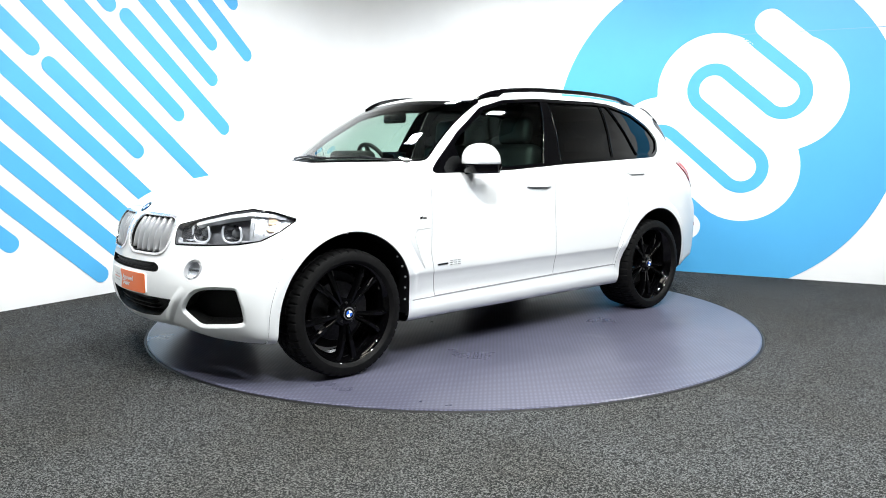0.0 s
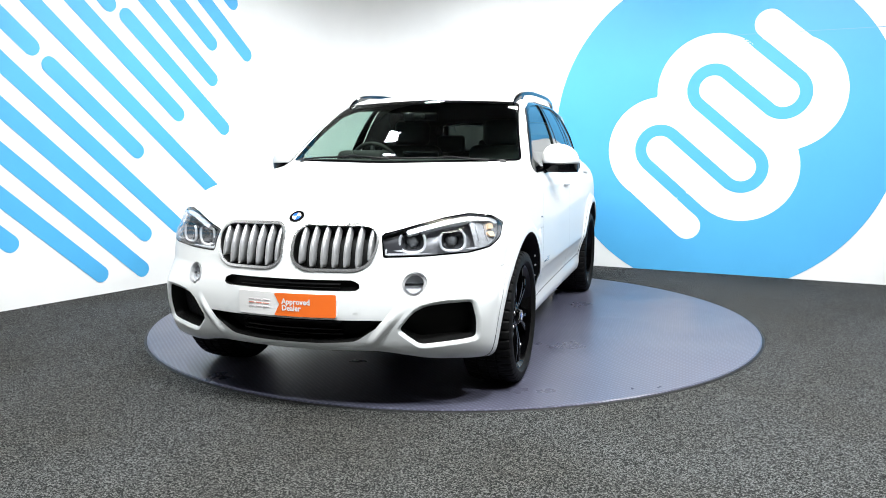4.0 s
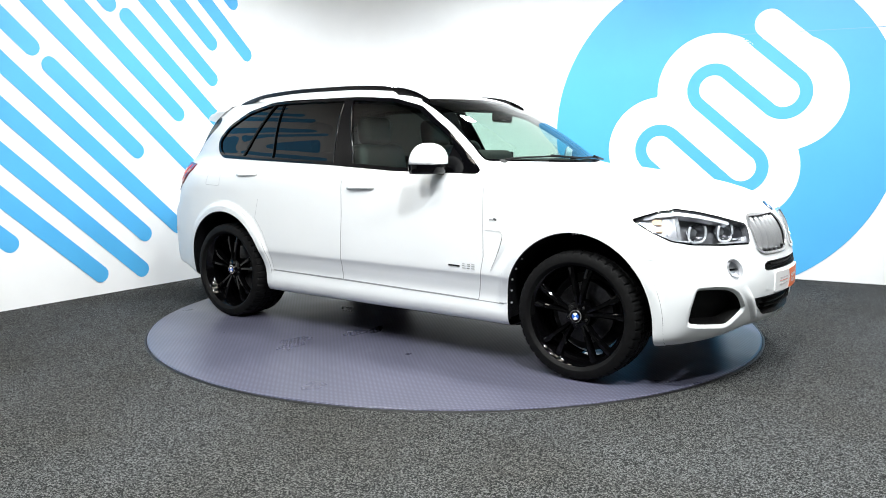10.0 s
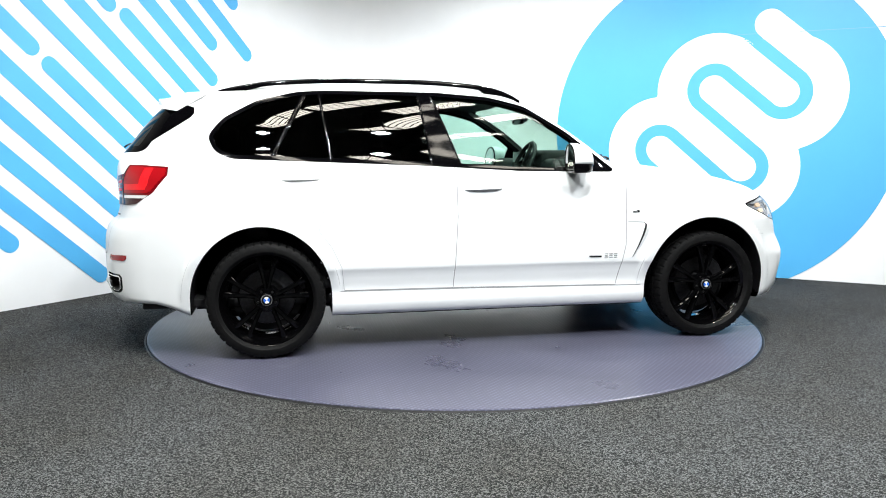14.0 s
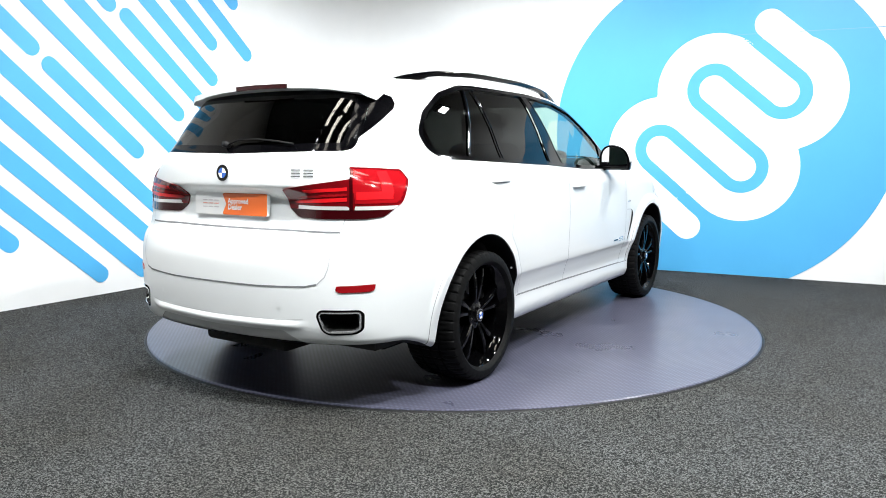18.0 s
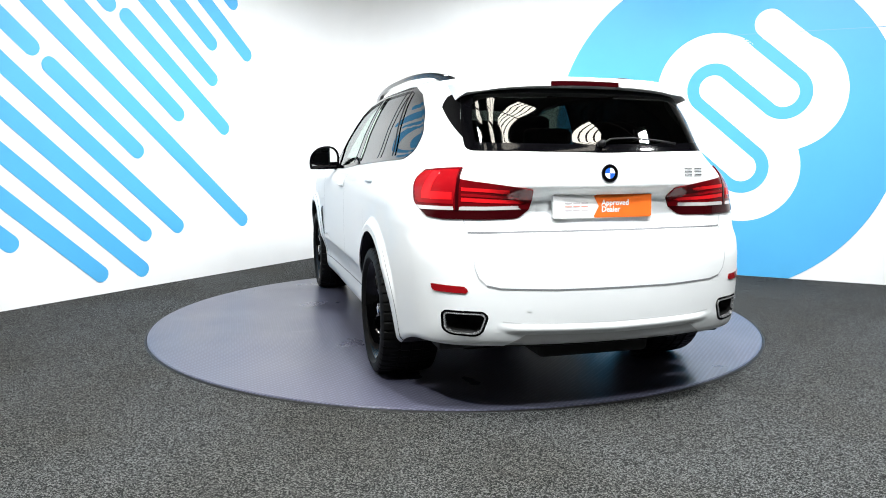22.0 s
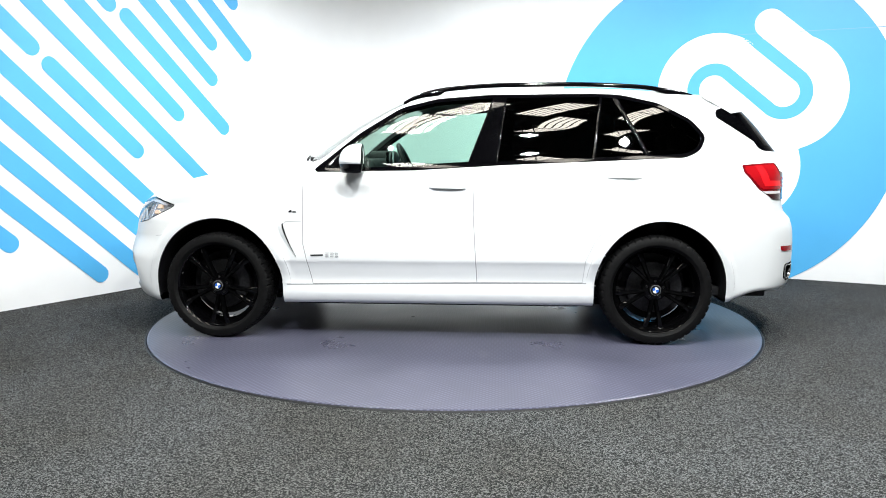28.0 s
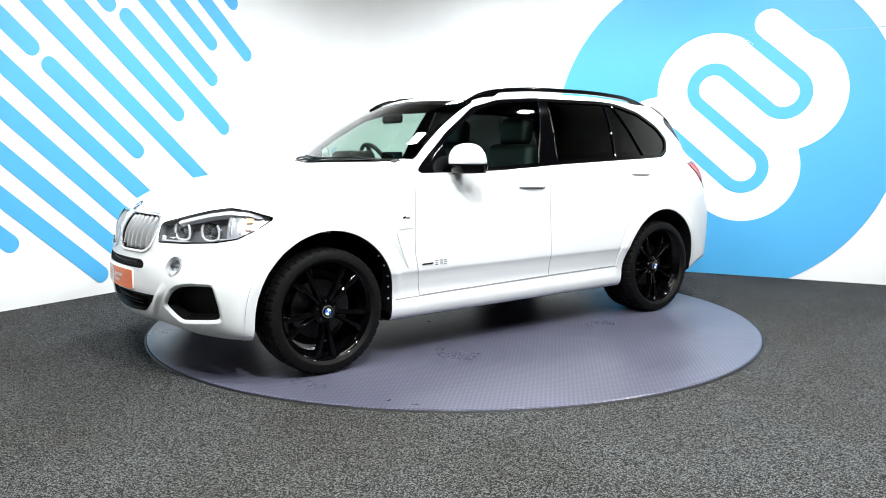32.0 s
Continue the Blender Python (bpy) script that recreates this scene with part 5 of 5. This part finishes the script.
        for x in xs:
            y = float(0.632 - 0.08 * np.clip((0.6 - x) / 0.9, 0, 1) ** 2 - 0.01 * np.clip((x - 1.2) / 0.5, 0, 1))
            z = float(zf(x))
            deep = 0.05 * (np.clip((x - 1.38) / 0.12, 0, 1) + np.clip((-0.02 - x) / 0.12, 0, 1))
            end = 1 - max(0, (x - 1.57) / 0.12, (-0.22 - x) / 0.08) * 0.6
            zr = float(surf('top', [x], [s * y])[0][2])
            drop = min(0.030 + deep, z - zr + 0.006) if deep > 0.01 else 0.030
            for dy, dz in ((-0.012, -drop), (-0.014, -0.006), (-0.007, 0.0), (0.007, 0.0), (0.014, -0.008), (0.012, -drop)):
                V.append((x, s * (y + dy * end), z + dz))
        n = len(xs)
        for i in range(n - 1):
            for k in range(6):
                F.append((i * 6 + k, i * 6 + (k + 1) % 6, (i + 1) * 6 + (k + 1) % 6, (i + 1) * 6 + k))
        rail = mesh_object("roof_rail", V, F, BLACK_GLOSS, car, "gloss black roof rail", shift=OFF)
        rail.data.set_sharp_from_angle(angle=radians(50))

    # roof spoiler with the high brake light
    ny, nx = 41, 8
    V, F = [], []
    for i, y in enumerate(np.linspace(-0.63, 0.63, ny)):
        yr, over = max(-0.50, min(0.50, y)), max(0.0, abs(y) - 0.60)
        xe = -0.685 + 0.14 * y * y + 0.18 * y ** 4
        for j in range(nx):
            t = j / (nx - 1)
            x = -0.33 - 1.2 * over + (xe + 0.33 + 1.2 * over) * t
            ztop = surf("top", [max(x, -0.58)], [yr])[0][2] - 0.8 * over - 0.14 * max(0.0, abs(y) - 0.50) - 0.16 * max(0, -0.58 - x) + 0.004 + 0.018 * t
            V.append((x, y, ztop))
        V.append((xe - 0.002, y, V[-1][2] - 0.030 + 0.25 * over))
        V.append((xe + 0.10 - 0.6 * over, y, V[-1][2] - 0.020 + 0.2 * over))
    m = nx + 2
    for i in range(ny - 1):
        for j in range(m - 1):
            F.append((i * m + j, i * m + j + 1, (i + 1) * m + j + 1, (i + 1) * m + j))
    F += [tuple(range(m - 1, -1, -1)), tuple((ny - 1) * m + k for k in range(m))]
    spoiler = mesh_object("roof_spoiler", V, F, PAINT, car, shift=OFF)
    spoiler.data.set_sharp_from_angle(angle=radians(35))
    V, F = [], []
    ysb = np.linspace(-0.185, 0.185, 17)
    for y in ysb:
        xe = -0.690 + 0.14 * y * y
        zt = surf("top", [-0.58], [y])[0][2] - 0.16 * 0.105 + 0.013
        V += [(xe + 0.02, y, zt + 0.003), (xe - 0.001, y, zt + 0.001), (xe - 0.001, y, zt - 0.021), (xe + 0.03, y, zt - 0.023)]
    for i in range(16):
        for k in range(3):
            F.append((i * 4 + k, i * 4 + k + 1, i * 4 + k + 5, i * 4 + k + 4))
    mesh_object("brake_light", V, F, RED_DARK, spoiler, "dark red high brake light", smooth=False, shift=OFF)

    # roof antenna
    V, F = [], []
    for i in range(11):
        t = i / 10
        x = -0.10 - 0.19 * t
        zr = float(surf("top", [x], [0.0])[0][2])
        hgt = 0.058 * (t ** 0.8) * (1 - 0.25 * max(0, t - 0.85) / 0.15)
        half = 0.030 * (1 - 0.35 * t)
        for f, wdt in ((0.0, 1.0), (0.45, 0.72), (0.85, 0.40), (1.0, 0.12), (1.0, -0.12), (0.85, -0.40), (0.45, -0.72), (0.0, -1.0)):
            V.append((x + 0.05 * f * t, wdt * half, zr - 0.003 + f * (hgt + 0.004)))
    for i in range(10):
        for k in range(7):
            F.append((i * 8 + k, i * 8 + k + 1, i * 8 + k + 9, i * 8 + k + 8))
    F.append(tuple(range(80, 88)))
    mesh_object("roof_antenna", V, F, PAINT, car, "white shark-fin antenna", shift=OFF)

    # wipers
    def rod(name, pts, r, mat, parent, label=""):
        V, F = [], []
        for i, p in enumerate(pts):
            d = (Vector(pts[min(i + 1, len(pts) - 1)]) - Vector(pts[max(i - 1, 0)])).normalized()
            u = d.cross(Vector((0, 0, 1)) if abs(d.z) < 0.9 else Vector((0, 1, 0))).normalized()
            w = d.cross(u)
            V += [tuple(Vector(p) + r * (math.cos(a) * u + math.sin(a) * w)) for a in (0.78, 2.35, 3.93, 5.5)]
        for i in range(len(pts) - 1):
            for k in range(4):
                F.append((i * 4 + k, i * 4 + (k + 1) % 4, i * 4 + 4 + (k + 1) % 4, i * 4 + 4 + k))
        n = 4 * (len(pts) - 1)
        F += [(3, 2, 1, 0), (n, n + 1, n + 2, n + 3)]
        return mesh_object(name, V, F, mat, parent, label, shift=OFF)

    def on_screen(y, z, lift=0.011):
        lo, hi = 1.3, 2.9
        for _ in range(30):
            m = 0.5 * (lo + hi)
            lo, hi = (m, hi) if body_field(np.array([m]), np.array([y]), np.array([z]))[0] < 0 else (lo, m)
        return (lo + lift, y, z + lift * 0.7)
    for pts in ([(0.62, 1.205), (0.35, 1.218), (0.05, 1.214), (-0.12, 1.210)], [(0.0, 1.216), (-0.3, 1.224), (-0.55, 1.218), (-0.68, 1.208)]):
        w = rod("windscreen_wiper", [on_screen(y, z) for y, z in pts], 0.008, BLACK_PLASTIC, car, "black wiper blade")
        rod("wiper_arm", [on_screen(pts[0][0], pts[0][1] - 0.008, 0.016), on_screen(pts[1][0], pts[1][1], 0.022)], 0.008, BLACK_PLASTIC, w)
    pr = [surf("rear", [y], [z])[0] for y, z in ((0.02, 1.290), (-0.04, 1.318), (-0.16, 1.322), (-0.30, 1.310), (-0.40, 1.296))]
    w = rod("rear_wiper", [(p[0] - 0.022, p[1], p[2]) for p in pr], 0.006, BLACK_PLASTIC, car, "black rear wiper")
    rod("wiper_pivot", [(pr[0][0] + 0.01, 0.02, 1.285), (pr[0][0] - 0.04, 0.02, 1.30)], 0.018, BLACK_PLASTIC, w)

    # door mirrors
    for s in (1, -1):
        def shell(z0, z1, grow):
            V, F = [], []
            nu, nv = 28, 17
            for i in range(nv):
                v = -math.pi / 2 + math.pi * i / (nv - 1)
                for j in range(nu):
                    u = 2 * math.pi * j / nu
                    e = 0.88
                    sp = lambda a: math.copysign(abs(a) ** e, a)
                    x = 1.945 + 0.125 * sp(math.cos(v)) * sp(math.cos(u))
                    x = max(x, 1.915)
                    y = 1.003 + (0.122 + grow) * sp(math.cos(v)) * sp(math.sin(u))
                    z = 1.195 + (0.118 + grow) * sp(math.sin(v)) - 0.016 * (y - 1.0) / 0.115
                    V.append((x - 0.10 * (y - 1.0), s * y, min(max(z, z0), z1)))
            for i in range(nv - 1):
                for j in range(nu):
                    F.append((i * nu + j, i * nu + (j + 1) % nu, (i + 1) * nu + (j + 1) % nu, (i + 1) * nu + j))
            return V, F
        V, F = shell(1.186, 2.0, 0.0)
        mir = mesh_object("door_mirror", V, F, PAINT, car, "white door mirror with a black lower shell", shift=OFF)
        V, F = shell(1.128, 1.188, -0.002)
        mesh_object("lower_shell", V, F, BLACK_GLOSS, mir, "gloss black lower shell", shift=OFF)
        rod("mirror_arm", [(1.98, s * 0.83, 1.135), (1.985, s * 0.90, 1.145), (1.975, s * 0.96, 1.165)], 0.035, BLACK_GLOSS, mir, "gloss black arm")
        sp = lambda a: math.copysign(abs(a) ** 0.88, a)
        ring = [(sp(math.cos(a)), sp(math.sin(a))) for a in np.linspace(0, 2 * math.pi, 40, endpoint=False)]
        rim = [(0.121 * y, max(0.117 * z - 0.016 * (y * 0.121 + 0.003) / 0.115, -0.048)) for y, z in ring]
        V = [(x - 0.10 * (f * y + 0.003), s * (1.003 + f * y), 1.195 + f * (z - 0.03) + 0.03) for x, f in ((1.918, 1.0), (1.911, 0.97), (1.911, 0.86), (1.916, 0.84)) for y, z in rim]
        F = [(k * 40 + i, k * 40 + (i + 1) % 40, (k + 1) * 40 + (i + 1) % 40, (k + 1) * 40 + i) for k in range(3) for i in range(40)]
        mesh_object("mirror_bezel", V, F, BLACK_GLOSS, mir, "gloss black bezel", shift=OFF)
        mesh_object("mirror_glass", [(1.914 - 0.10 * y, s * (1.003 + 0.86 * y), 1.195 + 0.86 * (z - 0.03) + 0.03) for y, z in rim], [tuple(range(40))], MIRROR, mir, "mirror glass", smooth=False, shift=OFF)

    # cabin
    def soft(name, x0, x1, y0, y1, z0, z1, bev, mat, parent, label="", tilt=0.0):
        bm = box_bm(x0, x1, y0, y1, z0, z1, bev, 4)
        if tilt:
            bmesh.ops.rotate(bm, verts=bm.verts, cent=((x0 + x1) / 2, (y0 + y1) / 2, z0), matrix=Matrix.Rotation(radians(tilt), 3, "Y"))
        bmesh.ops.translate(bm, verts=bm.verts, vec=Vector(OFF))
        return part(name, bm, mat, parent, label, True)
    # plain dark boxes added to block light under the car; only the silencer shows
    for name, x0, x1, half, z0, z1 in (("undertray", 0.46, 2.46, 0.74, 0.20, 0.27), ("front_subframe", 2.62, 3.30, 0.50, 0.19, 0.32), ("rear_subframe", -0.36, 0.36, 0.54, 0.18, 0.34), ("silencer", -0.86, -0.46, 0.30, 0.25, 0.42)):
        soft(name, x0, x1, -half, half, z0, z1, 0.03, DARK, car, "black box that deepens the shade under the car")
    soft("cabin_floor", -0.75, 2.35, -0.78, 0.78, 0.30, 0.36, 0.01, CABIN, car, "black carpeted cabin floor")
    dash = soft("dashboard", 1.88, 2.34, -0.74, 0.74, 0.80, 1.215, 0.05, CABIN, car, "black dashboard")
    soft("instrument_hood", 1.88, 2.10, -0.56, -0.20, 1.10, 1.275, 0.05, CABIN, dash)
    soft("centre_screen", 1.87, 1.895, -0.13, 0.13, 1.15, 1.265, 0.008, BLACK_GLOSS, dash)
    soft("centre_console", 0.9, 1.95, -0.14, 0.14, 0.35, 0.76, 0.04, CABIN, car, "black centre console")
    for y in (-0.38, 0.38):
        seat = soft("front_seat", 1.14, 1.66, y - 0.25, y + 0.25, 0.45, 0.68, 0.07, LEATHER, car, "black leather front seat")
        soft("seat_back", 1.05, 1.22, y - 0.26, y + 0.26, 0.62, 1.33, 0.07, LEATHER, seat, "", -10)
        soft("headrest", 0.95, 1.07, y - 0.15, y + 0.15, 1.315, 1.525, 0.055, LEATHER, seat, "", -6)
        for d in (-0.06, 0.06):
            rod("headrest_post", [(1.02, y + d, 1.26), (1.01, y + d, 1.36)], 0.008, CHROME_DARK, seat)
    bench = soft("rear_bench", 0.02, 0.55, -0.68, 0.68, 0.45, 0.72, 0.07, LEATHER, car, "black leather rear bench")
    soft("bench_back", -0.12, 0.06, -0.68, 0.68, 0.66, 1.28, 0.06, LEATHER, bench, "", -14)
    for y, h in ((-0.42, 0.16), (0.0, 0.12), (0.42, 0.16)):
        soft("headrest", -0.26, -0.17, y - 0.14, y + 0.14, 1.25, 1.27 + h, 0.04, LEATHER, bench)
    for s in (1, -1):
        soft("door_card", 0.2, 2.2, s * 0.80 - 0.03, s * 0.80 + 0.03, 0.40, 1.13, 0.03, CABIN, car, "black inner door trim")
    ml = soft("interior_mirror", 1.855, 1.89, -0.125, 0.125, 1.470, 1.540, 0.02, BLACK_GLOSS, car, "black interior mirror")
    soft("mirror_foot", 1.88, 1.94, -0.04, 0.04, 1.49, 1.528, 0.015, BLACK_PLASTIC, ml)
    # steering wheel on the right-hand side
    rot = Matrix.Rotation(radians(-65), 3, "Y")
    V, F = [], []
    for i in range(36):
        a = 2 * math.pi * i / 36
        for j in range(8):
            b = 2 * math.pi * j / 8
            p = rot @ Vector(((0.175 + 0.016 * math.cos(b)) * math.cos(a), (0.175 + 0.016 * math.cos(b)) * math.sin(a), 0.016 * math.sin(b)))
            V.append((1.79 + p.x, -0.38 + p.y, 1.165 + p.z))
    for i in range(36):
        for j in range(8):
            F.append((i * 8 + j, ((i + 1) % 36) * 8 + j, ((i + 1) % 36) * 8 + (j + 1) % 8, i * 8 + (j + 1) % 8))
    sw = mesh_object("steering_wheel", V, F, LEATHER, car, "black leather steering wheel", shift=OFF)
    soft("wheel_boss", 1.78, 1.84, -0.44, -0.32, 1.12, 1.21, 0.025, LEATHER, sw, "", 25)
    for a in (0, 180, 270):
        d = rot @ Vector((0.17 * math.sin(radians(a + 90)), 0.17 * math.cos(radians(a + 90)), 0))
        rod("wheel_spoke", [(1.80, -0.38, 1.165), (1.79 + d.x, -0.38 + d.y, 1.165 + d.z)], 0.018, LEATHER, sw)
    rod("steering_column", [(1.81, -0.38, 1.16), (2.0, -0.38, 1.09)], 0.04, CABIN, sw)

    wheel_meshes("front", 1.0)
    wheel_meshes("rear", 1.19)
    for xw in (0, WB):
        for s in (1, -1):
            build_wheel(car, xw, s)
        # axle and hubs behind the wheels
        rod("axle", [(xw, -0.75, 0.33), (xw, 0.75, 0.33)], 0.05, BLACK_PLASTIC, car, "black axle")
    return car


build_studio()
build_graphics()
build_seams()
build_fixtures()
turntable = build_turntable()
car = build_car()

TURN = [(0.0, 221.66), (0.5, 221.66), (1.0, 222.72), (1.5, 225.14), (2.0, 229.54), (2.5, 235.16), (3.0, 241.29), (3.5, 247.08), (4.5, 259.0), (5.5, 270.93), (6.0, 277.22), (7.0, 289.31), (8.0, 301.34), (9.0, 313.30), (10.0, 325.04), (11.0, 336.85), (12.0, 348.34), (13.0, 360.21), (14.0, 371.95), (14.5, 377.45), (15.5, 389.0), (16.5, 400.61), (17.0, 406.65), (18.0, 418.54), (19.0, 430.42), (20.0, 442.38), (21.0, 454.38), (22.0, 466.25), (23.0, 478.04), (24.0, 489.64), (25.0, 501.29), (25.5, 506.99), (26.5, 518.7), (27.5, 530.42), (28.0, 536.42), (29.0, 547.78), (30.0, 558.96), (31.0, 570.55), (31.5, 574.93), (32.0, 577.25)]


def motions():
    for thing in (turntable, car):
        walk(thing, [(t, pose(0, 0, 0, 0, 0, a)) for t, a in TURN])


motions()
